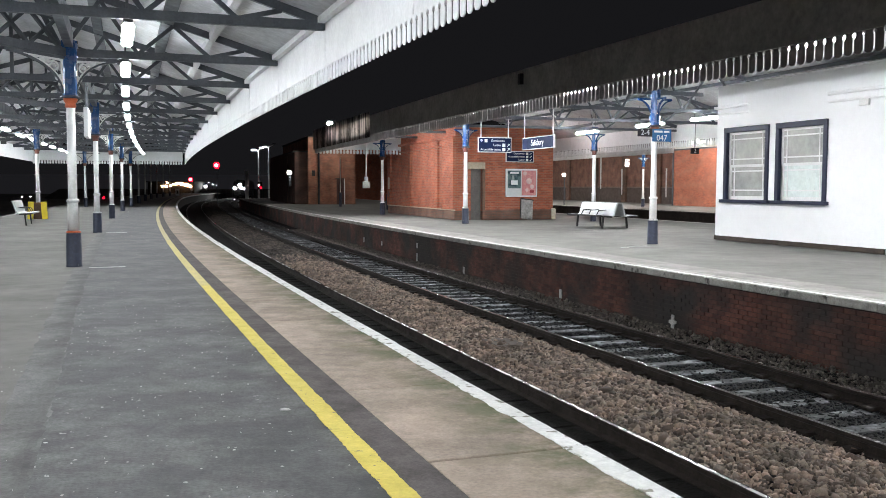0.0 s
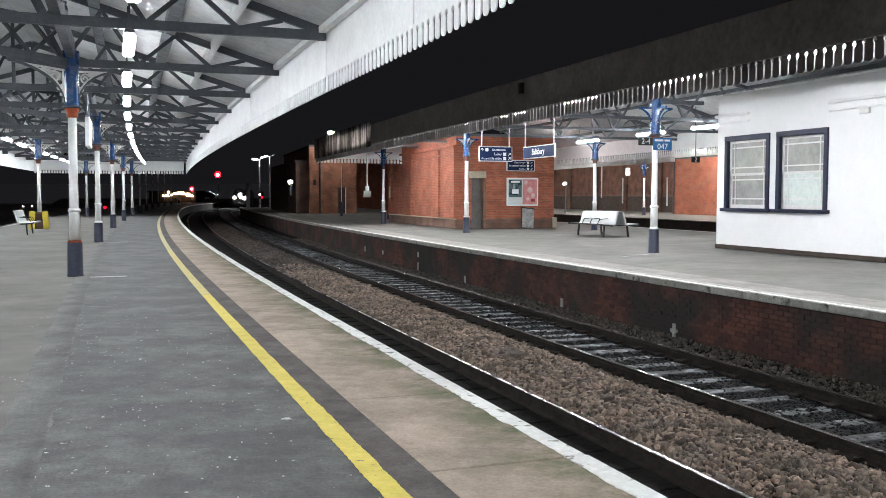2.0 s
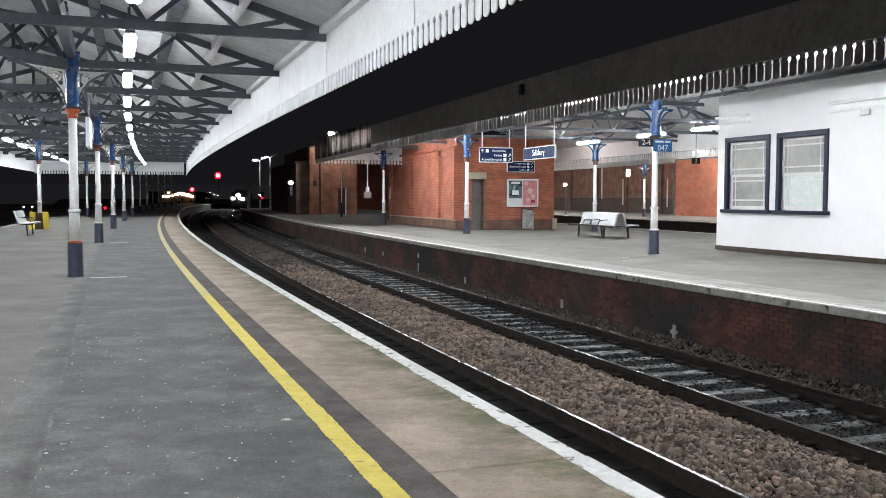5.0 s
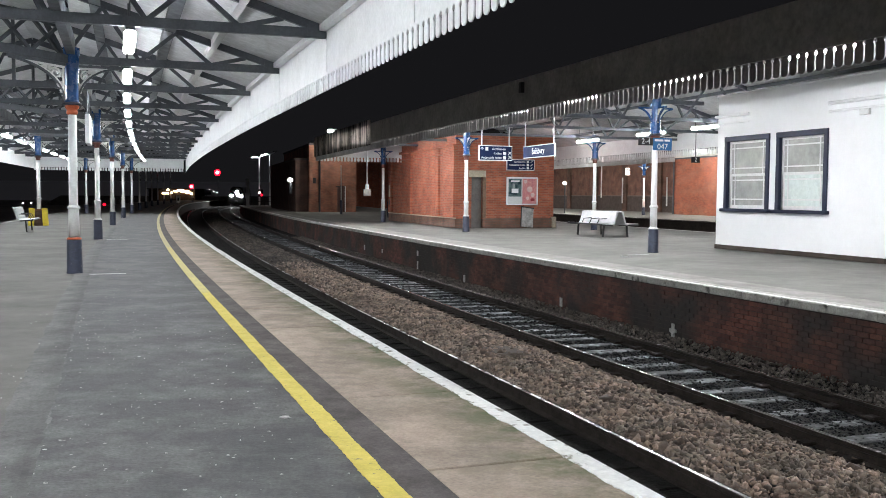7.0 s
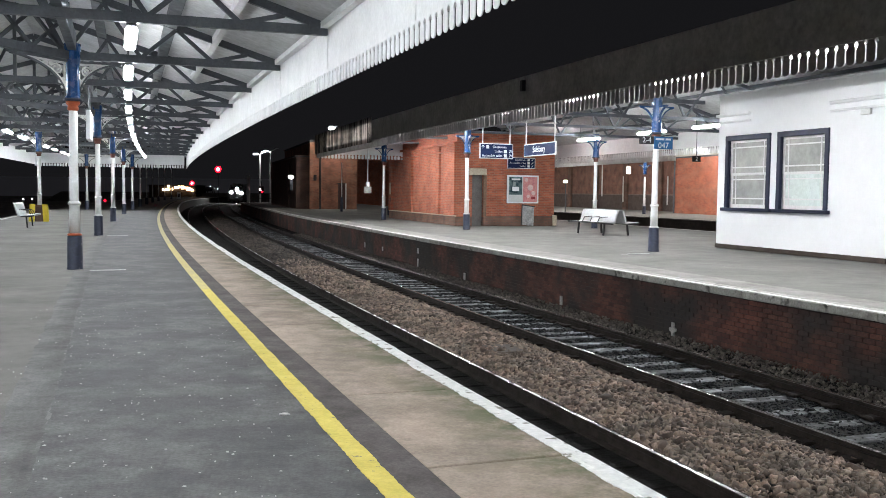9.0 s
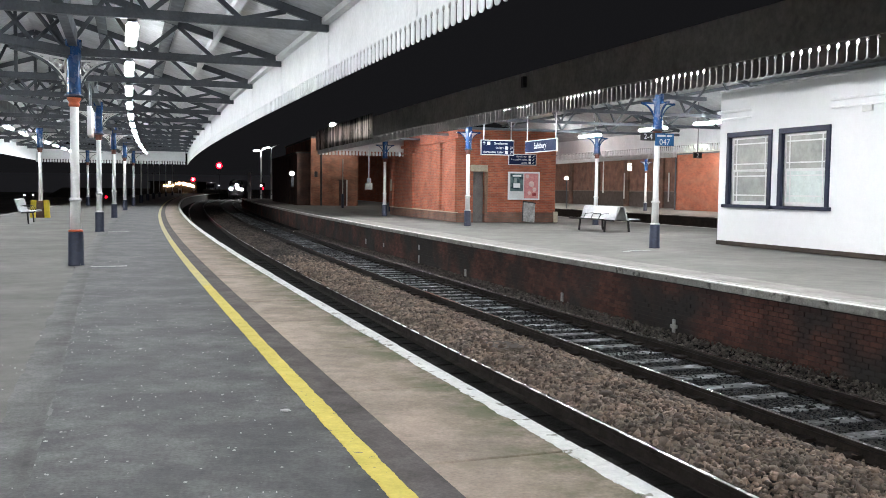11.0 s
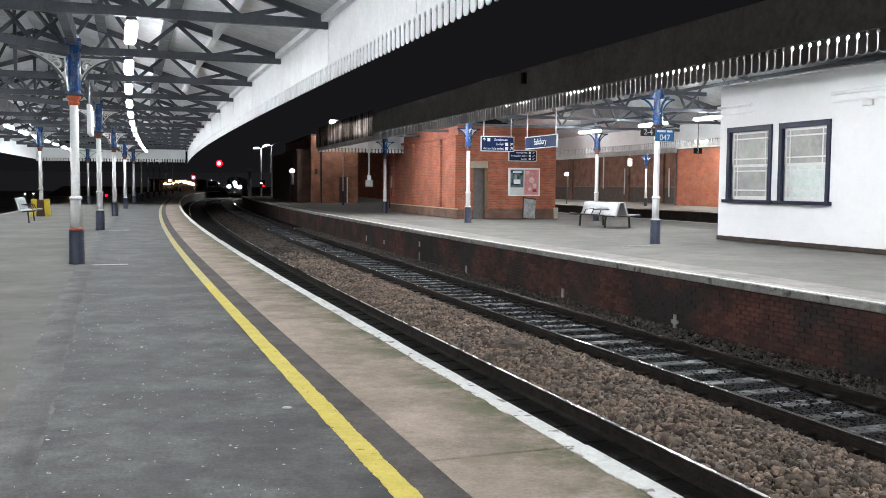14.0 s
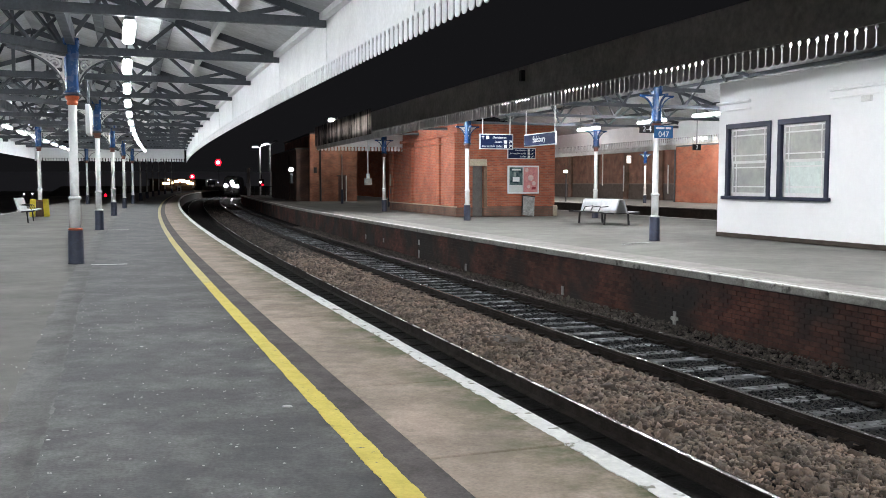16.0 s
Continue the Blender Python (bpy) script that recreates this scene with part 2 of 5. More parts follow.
DARK = mat("dark_void", (0.012, 0.012, 0.012), 0.9, var=0.3)
EARTH = mat("dark_ground", (0.28, 0.27, 0.25), 0.95, var=0.4, scale=0.2, fine=4)



def moss_along_edge(m):
    """Green and black growth on the slabs, patchy, thickest beside the edge stones."""
    nt = m.node_tree
    b = nt.nodes["Principled BSDF"]
    old = b.inputs["Base Color"].links[0].from_socket
    co, sp, geo = (nt.nodes.new(k) for k in ("ShaderNodeTexCoord", "ShaderNodeSeparateXYZ", "ShaderNodeNewGeometry"))
    nt.links.new(co.outputs["Object"], sp.inputs[0])
    near_edge, patch, mul, mix = (nt.nodes.new(k) for k in ("ShaderNodeMapRange", "ShaderNodeMapRange", "ShaderNodeMath", "ShaderNodeMix"))
    noise = nt.nodes.new("ShaderNodeTexNoise")
    noise.inputs["Scale"].default_value, noise.inputs["Detail"].default_value, noise.inputs["Roughness"].default_value = 2.3, 8, 0.72
    nt.links.new(geo.outputs["Position"], noise.inputs["Vector"])
    for node, src, lo, hi in ((near_edge, sp.outputs[0], -0.7, -0.16), (patch, noise.outputs[0], 0.38, 0.58)):
        node.inputs[1].default_value, node.inputs[2].default_value = lo, hi
        nt.links.new(src, node.inputs[0])
    mul.operation = "MULTIPLY"
    nt.links.new(near_edge.outputs[0], mul.inputs[0])
    nt.links.new(patch.outputs[0], mul.inputs[1])
    mix.data_type = "RGBA"
    nt.links.new(mul.outputs[0], mix.inputs[0])
    nt.links.new(old, mix.inputs[6])
    mix.inputs[7].default_value = (0.1, 0.105, 0.05, 1)
    nt.links.new(mix.outputs[2], b.inputs["Base Color"])


moss_along_edge(SLAB)

# ---------------------------------------------------------------- ground, platforms, track
ground = bmesh.new()
bmesh.ops.create_grid(ground, x_segments=8, y_segments=8, size=1500, matrix=Matrix.Translation((0, 300, -1.4)))
tagged(link("ground", ground, EARTH), "dark unlit ground beyond the station", "ground", kind="structure")

P1, P1_BACK, P2, P2_BACK, P3 = 0.0, -8.5, 6.72, 20.7, 29.9
near = tagged(sweep("near_platform", [(P1_BACK, 0), (-0.95, 0), (-0.95, -0.06), (-0.12, -0.06), (-0.12, -1.4), (P1_BACK, -1.4)], -30, 240, ASPHALT_OLD, 2.0),
              "grey asphalt platform with a resurfaced band", "platform", kind="structure")
band = tagged(sweep("pavement", [(-3.0, -0.03), (-1.29, -0.03), (-1.29, 0.004), (-3.0, 0.004)], -30, 74, ASPHALT_NEW, 2.0),
              "dark patched asphalt band along the platform", "pavement", kind="structure")
sweep("dark_strip", [(-1.17, -0.03), (-0.95, -0.03), (-0.95, 0.005), (-1.17, 0.005)], -30, 200, STRIP, 2.0, near)


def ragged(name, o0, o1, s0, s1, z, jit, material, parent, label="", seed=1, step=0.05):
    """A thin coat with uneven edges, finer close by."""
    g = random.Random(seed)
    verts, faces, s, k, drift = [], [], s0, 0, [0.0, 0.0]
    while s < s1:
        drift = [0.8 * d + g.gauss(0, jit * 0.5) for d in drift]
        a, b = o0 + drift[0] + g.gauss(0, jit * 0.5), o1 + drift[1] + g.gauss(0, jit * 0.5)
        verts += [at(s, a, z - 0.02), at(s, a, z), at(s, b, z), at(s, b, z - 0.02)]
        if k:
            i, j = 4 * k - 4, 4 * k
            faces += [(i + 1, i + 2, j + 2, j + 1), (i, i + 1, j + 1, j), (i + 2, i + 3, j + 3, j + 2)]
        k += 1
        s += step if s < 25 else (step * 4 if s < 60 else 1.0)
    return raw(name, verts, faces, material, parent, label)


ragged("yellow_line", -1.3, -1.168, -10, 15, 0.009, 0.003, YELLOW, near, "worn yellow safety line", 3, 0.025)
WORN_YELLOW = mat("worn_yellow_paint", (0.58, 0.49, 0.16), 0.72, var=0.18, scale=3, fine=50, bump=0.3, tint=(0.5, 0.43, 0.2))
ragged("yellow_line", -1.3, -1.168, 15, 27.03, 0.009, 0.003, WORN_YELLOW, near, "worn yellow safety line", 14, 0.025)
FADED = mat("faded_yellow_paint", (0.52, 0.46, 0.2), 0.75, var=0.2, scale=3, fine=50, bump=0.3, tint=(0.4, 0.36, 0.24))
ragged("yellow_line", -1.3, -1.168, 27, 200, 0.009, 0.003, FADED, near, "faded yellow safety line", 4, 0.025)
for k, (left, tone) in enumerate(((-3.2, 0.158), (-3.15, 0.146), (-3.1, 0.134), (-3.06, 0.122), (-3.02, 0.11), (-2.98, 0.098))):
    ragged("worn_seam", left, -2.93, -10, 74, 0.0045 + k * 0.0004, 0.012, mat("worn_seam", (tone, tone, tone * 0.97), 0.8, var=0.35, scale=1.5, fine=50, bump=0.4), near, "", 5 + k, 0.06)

PALEBAND = mat("pale_grey_band", (0.26, 0.25, 0.23), 0.85, var=0.3, scale=1.2, fine=40, bump=0.3)
far = tagged(sweep("far_platform", [(P2 + 0.1, -0.012), (P2_BACK, -0.012), (P2_BACK, -1.4), (P2 + 0.1, -1.4)], -30, 121, ASPHALT_OLD, 2.0),
             "grey asphalt island platform with brick face", "platform", kind="structure")
sweep("pale_band", [(P2 + 0.35, -0.02), (P2 + 1.1, -0.02), (P2 + 1.1, -0.006), (P2 + 0.35, -0.006)], -30, 121, PALEBAND, 2.0, far, "pale worn concrete band")
third = tagged(sweep("third_platform", [(P3, 0), (60, 0), (60, -1.4), (P3, -1.4)], 0, 130, ASPHALT_OLD, 3.0),
               "grey asphalt platform beyond the island", "platform", kind="structure")
sweep("edge_stripe", [(P3, -0.05), (P3 + 0.4, -0.05), (P3 + 0.4, 0.006), (P3, 0.006)], 0, 130, COPING, 3.0, third, "pale platform edge stones")
sweep("edge_stripe", [(P2_BACK - 0.4, -0.05), (P2_BACK + 0.02, -0.05), (P2_BACK + 0.02, 0.0), (P2_BACK - 0.4, 0.0)], 0, 121, COPING, 3.0, far, "pale platform edge stones")
sweep("edge_stripe", [(P1_BACK - 0.02, -0.05), (P1_BACK + 0.3, -0.05), (P1_BACK + 0.3, 0.006), (P1_BACK - 0.02, 0.006)], -20, 200, COPING, 3.0, near, "pale platform edge stones")

for slab_ob in (near, far, third):
    slab_ob.data.materials.append(MORTAR)
    for poly in slab_ob.data.polygons:
        if abs(poly.normal.z) < 0.5:
            poly.material_index = 1

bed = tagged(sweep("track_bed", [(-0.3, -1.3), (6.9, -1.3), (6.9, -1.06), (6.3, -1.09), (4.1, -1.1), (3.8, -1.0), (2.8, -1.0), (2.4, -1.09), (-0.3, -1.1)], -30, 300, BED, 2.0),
             "near-black track bed between the platforms", "track bed", kind="structure")
HEADP = [(-0.036, 0), (0.036, 0), (0.036, -0.04), (0.01, -0.055), (0.01, -0.135), (0.07, -0.15), (0.07, -0.165), (-0.07, -0.165), (-0.07, -0.15), (-0.01, -0.135), (-0.01, -0.055), (-0.036, -0.04)]


def track(name, o1, o2, s1, top, label):
    t = thing(name, Matrix(), label, "railway track", kind="structure")
    for o in (o1, o2):
        r = sweep("rail", [(o + a, RAIL_Z + b) for a, b in HEADP], -30, s1, RUST, 1.0, t)
        sweep("running_band", [(o - 0.022, RAIL_Z - 0.004), (o + 0.02, RAIL_Z - 0.004), (o + 0.02, RAIL_Z + 0.0015), (o - 0.022, RAIL_Z + 0.0015)], -30, s1, top, 1.0, r, "polished running band")
    return t


near_track = track("near_track", 0.714, 2.219, 300, RAILTOP, "rusty rails with a bright polished top")
far_track = track("far_track", 4.26, 5.765, 300, RAILDULL, "dark oily rails on worn timber sleepers")

# ---------------------------------------------------------------- near canopy
COL_S = [-7.6, 5.4, 19.08, 32.07, 45.4, 58.3, 70.8]
BAY = 13.0 / 3
SKEW = 50  # degrees by which the ties left of the columns lean back
BEAMS = [19.08 + BAY * k for k in range(-7, 13)]
CAN_R, CAN_L, CAN_END = 0.52, -9.7, 73.0
CH_Z = 3.8
RIDGE_O, RIDGE_Z = -4.6, 5.55


def roof_z(o):
    return RIDGE_Z - abs(o - RIDGE_O) * (RIDGE_Z - 3.98) / (CAN_R - RIDGE_O)


tagged(sweep("ceiling", [(CAN_L, roof_z(CAN_L)), (RIDGE_O, RIDGE_Z), (CAN_R, roof_z(CAN_R)), (CAN_R, roof_z(CAN_R) + 0.06), (RIDGE_O, RIDGE_Z + 0.06), (CAN_L, roof_z(CAN_L) + 0.06)],
             -16, CAN_END, ROOF, 1.5), "grey boarded underside of the platform canopy", "ceiling", kind="structure")


def roof_truss(s, x0, x1, ridge_o, z0, zr, ze, label, group, half=False):
    t = thing("roof_truss", spot(s, 0), label, "roof truss", group)
    part("bottom_chord", bar(bmesh.new(), (-3.21 if half else x0, 0, z0 + 0.07), (x1, 0, z0 + 0.07), 0.09, 0.14), FRAME, t)
    for xe in (x0, x1):
        part("rafter", bar(bmesh.new(), (xe, 0, ze - 0.06), (ridge_o, 0, zr - 0.08), 0.08, 0.13), FRAME, t)
        part("gusset", prism(bmesh.new(), [(xe, z0), (xe + 0.28 * (1 if ridge_o > xe else -1), z0), (xe + 0.28 * (1 if ridge_o > xe else -1), ze + 0.02), (xe, ze - 0.02)], -0.05, 0.05), FRAME, t)
    n = 4
    for xe in (x1,) if half else (x0, x1):
        up = lambda u: zr - 0.12 - (zr - ze) * (1 - u)
        for i in range(1, n):
            u, u2 = i / n, (i - 0.5) / n
            xa, xb = xe + (ridge_o - xe) * u, xe + (ridge_o - xe) * u2
            part("strut", bar(bmesh.new(), (xa, 0, z0 + 0.1), (xb, 0, up(u2)), 0.06, 0.07), FRAME, t)
            part("strut", bar(bmesh.new(), (xa, 0, z0 + 0.1), (xa + (ridge_o - xe) * 0.5 / n, 0, up(u + 0.5 / n)), 0.06, 0.07), FRAME, t)
    part("king_post", bar(bmesh.new(), (ridge_o, 0, z0 + (0.75 if half else 0.1)), (ridge_o, 0, zr - 0.1), 0.07, 0.07), FRAME, t)
    return t


PURLIN = mat("pale_purlin", (0.5, 0.51, 0.52), 0.6, var=0.1)
first = roof_truss(BEAMS[0], CAN_L + 0.1, CAN_R + 0.01, RIDGE_O, CH_Z, RIDGE_Z, roof_z(CAN_R), "dark grey steel lattice truss under the canopy roof", "canopy roof trusses")
at_column = roof_truss(BEAMS[1], CAN_L + 0.1, CAN_R + 0.01, RIDGE_O, CH_Z, RIDGE_Z, roof_z(CAN_R), "dark grey steel truss landing on a column", "canopy roof trusses", True)
for i, s in enumerate(BEAMS[2:], 2):
    copy_thing(at_column if i % 3 == 1 else first, spot(s, 0))
for o in (-0.75, -1.6, -2.9, -6.3, -7.6):
    tagged(sweep("purlin", [(o, roof_z(o) - 0.13), (o + (0.1 if o > -1 else 0.2), roof_z(o + 0.15) - 0.13), (o + (0.1 if o > -1 else 0.2), roof_z(o + 0.15) - 0.01), (o, roof_z(o) - 0.01)], -16, CAN_END, PURLIN if o > -1 else FRAME, 2.0),
           "long timber purlin under the canopy roof", "purlin", "canopy purlins")
for o in (-3.21, -6.28):
    tagged(sweep("lattice_girder", [(o - 0.07, CH_Z + 0.15), (o + 0.07, CH_Z + 0.15), (o + 0.07, CH_Z + 0.45), (o - 0.07, CH_Z + 0.45)], -16, CAN_END, FRAME, 2.0),
           "dark grey steel girder over the column row", "girder")

# ---------------------------------------------------------------- valances
TOOTH = 0.18


def tooth_mesh(name, material, length, slot, gap=0.027, thick=0.012):
    """One board of a valance: round foot, and a round hole cut where it meets the next."""
    w, r = TOOTH / 2, 0.03
    out = [(-w, 0.0), (-w, -length + slot + r)]
    out += [(-w + gap - 0.004 + 0.024 * math.sin(a), -length + slot + r * math.cos(a) - 0.012) for a in (0.6, 1.3, 2.2)]
    out += [(-w + gap, -length + slot - 0.03), (-w + gap, -length + 0.05)]
    out += [(-(w - gap) * math.cos(a), -length + 0.05 - 0.05 * math.sin(a)) for a in (0.6, 1.1, 1.57)]
    out += [(-x, z) for x, z in out[-2::-1]]
    bm = bmesh.new()
    prism(bm, out, -thick, thick)
    me = bpy.data.meshes.new(name)
    bm.to_mesh(me)
    bm.free()
    me.materials.append(material)
    return me


def valance(name, o, s0, s1, z0, z1, slot, inside, label, near_to):
    """Boards from z1 down to z0 along the line; the ones before near_to are single pieces."""
    v = thing(name, Matrix(), label, "valance", kind="structure")
    me = tooth_mesh("board", inside, z1 - z0, slot, 0.024, 0.006)
    count, verts, faces = int((s1 - s0) / TOOTH), [], []
    for i in range(count):
        s = s0 + (i + 0.5) * TOOTH
        m = spot(s, o, z1, 90)
        if s < near_to:
            shared("board", me, v, m)
        else:
            k = len(verts)
            verts += [m @ x.co for x in me.vertices]
            faces += [tuple(k + j for j in p.vertices) for p in me.polygons]
    if verts:
        tagged(raw("far_boards", verts, faces, inside, v), kind="stuff")
    return v


near_valance = valance("canopy_valance", CAN_R + 0.03, 4.0, CAN_END, 3.025, 4.0, 0.22, WHITE, "white painted board valance with round-ended teeth", 57.0)
sweep("cornice", [(CAN_R - 0.1, 3.9), (CAN_R + 0.005, 3.9), (CAN_R + 0.005, 3.99), (CAN_R - 0.1, 3.99)], 4.0, CAN_END, WHITE, 1.0, near_valance)
sweep("outer_backing", [(CAN_R + 0.045, 3.24), (CAN_R + 0.07, 3.24), (CAN_R + 0.07, 4.1), (CAN_R + 0.045, 4.1)], -16, CAN_END, DARKFASCIA, 1.0, near_valance, "dark outer face")
sweep("near_fascia", [(CAN_R + 0.02, 3.0), (CAN_R + 0.04, 3.0), (CAN_R + 0.04, 3.98), (CAN_R + 0.02, 3.98)], -16, 3.95, WHITE, 1.0, near_valance)
for s in BEAMS:
    if 4.5 < s < CAN_END:
        part("joint_cover", boxm(CAN_R + 0.016, CAN_R + 0.026, -0.006, 0.006, 3.3, 3.9, m=spot(s, 0)), WHITE, near_valance)
left_valance = thing("back_valance", Matrix(), "white painted board valance on the far side of the canopy", "valance", kind="structure")
sweep("fascia", [(CAN_L, 3.15), (CAN_L + 0.03, 3.15), (CAN_L + 0.03, 4.0), (CAN_L, 4.0)], -16, CAN_END, WHITE, 2.0, left_valance)


def cross_valance(name, s, o0, o1, z0, z1, slot, material, label):
    v = thing(name, spot(s, 0), label, "valance", kind="structure")
    me = tooth_mesh("board", material, z1 - z0, slot)
    for i in range(int((o1 - o0) / TOOTH)):
        shared("board", me, v, pose(o0 + (i + 0.5) * TOOTH, 0, z1))
    return v


cross_valance("end_valance", CAN_END - 2.0, CAN_L, CAN_R, 3.02, 4.05, 0.2, WHITE, "white board valance across the end of the canopy")


# ---------------------------------------------------------------- columns
def bracket(turn, k=1.0):
    """A pierced scroll bracket: curved rib, straight edges, leaf curls between them."""
    rib, curls = bmesh.new(), bmesh.new()
    m = pose(0, 0, 0, 0, 0, turn) @ Matrix.Diagonal((k, 1, 1, 1))

    def run(bm, pts, w, h):
        for (xa, za), (xb, zb) in zip(pts, pts[1:]):
            bar(bm, m @ Vector((xa, 0, za)), m @ Vector((xb, 0, zb)), w, h)

    arc = lambda x, rx, rz: [(x + rx * (1 - math.cos(a)), 3.13 + rz * math.sin(a)) for a in [i * math.pi / 2 / 12 for i in range(13)]]
    run(rib, arc(0.13, 0.82, 0.6), 0.05, 0.032)
    run(rib, [(0.1, 3.755), (1.0, 3.755)], 0.05, 0.045)
    run(curls, [(x - 0.016, z + 0.03) for x, z in arc(0.13, 0.7, 0.56)][1:11], 0.03, 0.03)
    run(curls, [(0.12, 3.715), (0.72, 3.715)], 0.03, 0.035)
    run(curls, [(0.135, 3.2), (0.135, 3.72)], 0.03, 0.035)
    for cx, cz, r, first_turn in ((0.27, 3.585, 0.1, 0.4), (0.45, 3.655, 0.05, 1.2), (0.19, 3.4, 0.055, 2.0), (0.56, 3.685, 0.028, 0.0), (0.165, 3.29, 0.028, 1.0), (0.36, 3.67, 0.03, 3.0)):
        steps = 16
        run(curls, [(cx + r * (1 - 0.72 * i / steps) * math.cos(first_turn + i / steps * 9.4), cz + r * (1 - 0.72 * i / steps) * math.sin(first_turn + i / steps * 9.4)) for i in range(steps + 1)], 0.03, 0.03)
    return rib, curls


DULL_RED = mat("dull_red_paint", (0.16, 0.05, 0.035), 0.5, var=0.3, scale=8, fine=40, bump=0.1)
PIPE = mat("galvanised_pipe", (0.45, 0.47, 0.5), 0.3, metal=0.9, var=0.2)


def column(m, label, group, turns=(0, 180), rib_mat=None, reach=(1.0,), bright=True):
    cap, ring_paint = (ORANGE, ORANGE) if bright else (DULL_RED, COLWHITE)
    c = thing("canopy_column", m, label, "column", group)
    part("base_sleeve", lathe(bmesh.new(), [(0.145, 0), (0.145, 0.02), (0.138, 0.03), (0.131, 0.6), (0.122, 0.62)], 20), NAVY, c, "navy painted base sleeve", True)
    part("base_ring", lathe(bmesh.new(), [(0.112, 0.615), (0.13, 0.62), (0.128, 0.645), (0.1, 0.66)], 20), ring_paint, c, "orange painted ring" if bright else "white painted ring", True)
    part("shaft", lathe(bmesh.new(), [(0.095, 0.65), (0.092, 1.17), (0.08, 1.24), (0.073, 2.9)], 20), COLWHITE, c, "white painted iron shaft", True)
    part("ring", lathe(bmesh.new(), [(0.09, 1.17), (0.112, 1.185), (0.117, 1.2), (0.112, 1.215), (0.09, 1.24)], 20), COLWHITE, c, smooth=True)
    part("capital", lathe(bmesh.new(), [(0.075, 2.88), (0.098, 2.9), (0.096, 2.94), (0.086, 2.96), (0.115, 3.0), (0.125, 3.035), (0.115, 3.05)], 20), cap, c, "orange painted capital" if bright else "dull red painted capital", True)
    part("neck_plate", lathe(bmesh.new(), [(0.155, 3.05), (0.168, 3.06), (0.168, 3.085), (0.15, 3.1)], 20), NAVY, c)
    part("head", lathe(bmesh.new(), [(0.14, 3.1), (0.13, 3.14), (0.127, 3.5), (0.13, 3.72), (0.145, 3.8), (0.145, 4.08)], 14), BLUE, c, "royal blue painted head")
    part("drain_pipe", rod(bmesh.new(), (0.0, 0.12, 3.85), (-0.1, 0.2, 5.0), 0.045), PIPE, c, "shiny drain pipe")
    for i, tr in enumerate(turns):
        rib, curls = bracket(tr, reach[i % len(reach)])
        b = part("bracket", rib, rib_mat or FRAME, c)
        part("scrollwork", curls, COLWHITE, b, "white painted scrollwork")
    return c


ring_of = "columns of the near canopy"
col = column(spot(COL_S[0], -3.21), "white iron column with navy base and blue head", ring_of, (0, 180 + SKEW), reach=(0.85, 1.5))
for s in COL_S[1:3]:
    copy_thing(col, spot(s, -3.21))
plain = column(spot(COL_S[3], -3.21), "white iron column with navy base and dull capital", ring_of, (0, 180 + SKEW), reach=(0.85, 1.5), bright=False)
for s in COL_S[4:]:
    copy_thing(plain, spot(s, -3.21))
outer = column(spot(19.08, -6.28), "white iron column with navy base and dull capital", ring_of, bright=False)
for s in (45.4, 71.0):
    copy_thing(outer, spot(s, -6.28))


def skew_girder(m):
    """A light lattice girder that runs from a column back to the outer row."""
    g = thing("lattice_girder", m, "dark grey steel lattice girder set askew from a column", "girder", "askew girders")
    d = lambda r, z: (-r * math.cos(math.radians(SKEW)), -r * math.sin(math.radians(SKEW)), z)
    for z, h in ((3.86, 0.15), (4.5, 0.1)):
        part("chord", bar(bmesh.new(), d(0.1, z), d(4.7, z), 0.09, h), FRAME, g)
    for i in range(6):
        part("strut", bar(bmesh.new(), d(0.2 + i * 0.75, 3.9), d(0.95 + i * 0.75, 4.5), 0.05, 0.06), FRAME, g)
        part("strut", bar(bmesh.new(), d(0.95 + i * 0.75, 3.9), d(0.2 + i * 0.75, 4.5), 0.04, 0.06), FRAME, g)
    return g


askew = skew_girder(spot(COL_S[1], -3.21))
for s in COL_S[2:]:
    copy_thing(askew, spot(s, -3.21))


# ---------------------------------------------------------------- tube lamps
def tube_lamp(m, label, group, length=1.75, z=3.72, tube=None):
    t = thing("tube_lamp", m, label, "ceiling light", group)
    bm = bmesh.new()
    box(bm, -0.085, 0.085, 0.0, length, z - 0.06, z + 0.03, 0.03)
    part("diffuser", bm, tube or TUBE, t, "glowing white diffuser")
    part("housing", boxm(-0.07, 0.07, -0.02, length + 0.02, z + 0.032, z + 0.075, 0.01), FRAME, t)
    for y in (0.15, length - 0.15):
        part("hanger", rod(bmesh.new(), (0, y, z + 0.07), (0, y, z + 0.7), 0.012), FRAME, t)
    return t


lamp = tube_lamp(spot(BEAMS[0], -2.25), "glowing white tube lamp hung under the canopy", "lamps under the near canopy")
for s in BEAMS[1:-1]:
    copy_thing(lamp, spot(s, -2.25))
outer_lamp = tube_lamp(spot(BEAMS[0], -7.0), "glowing white tube lamp hung under the canopy", "lamps under the near canopy", tube=glow("outer_lamp_diffuser", (0.93, 0.97, 1.0), 56.0))
for s in BEAMS[1:-1]:
    copy_thing(outer_lamp, spot(s, -7.0))

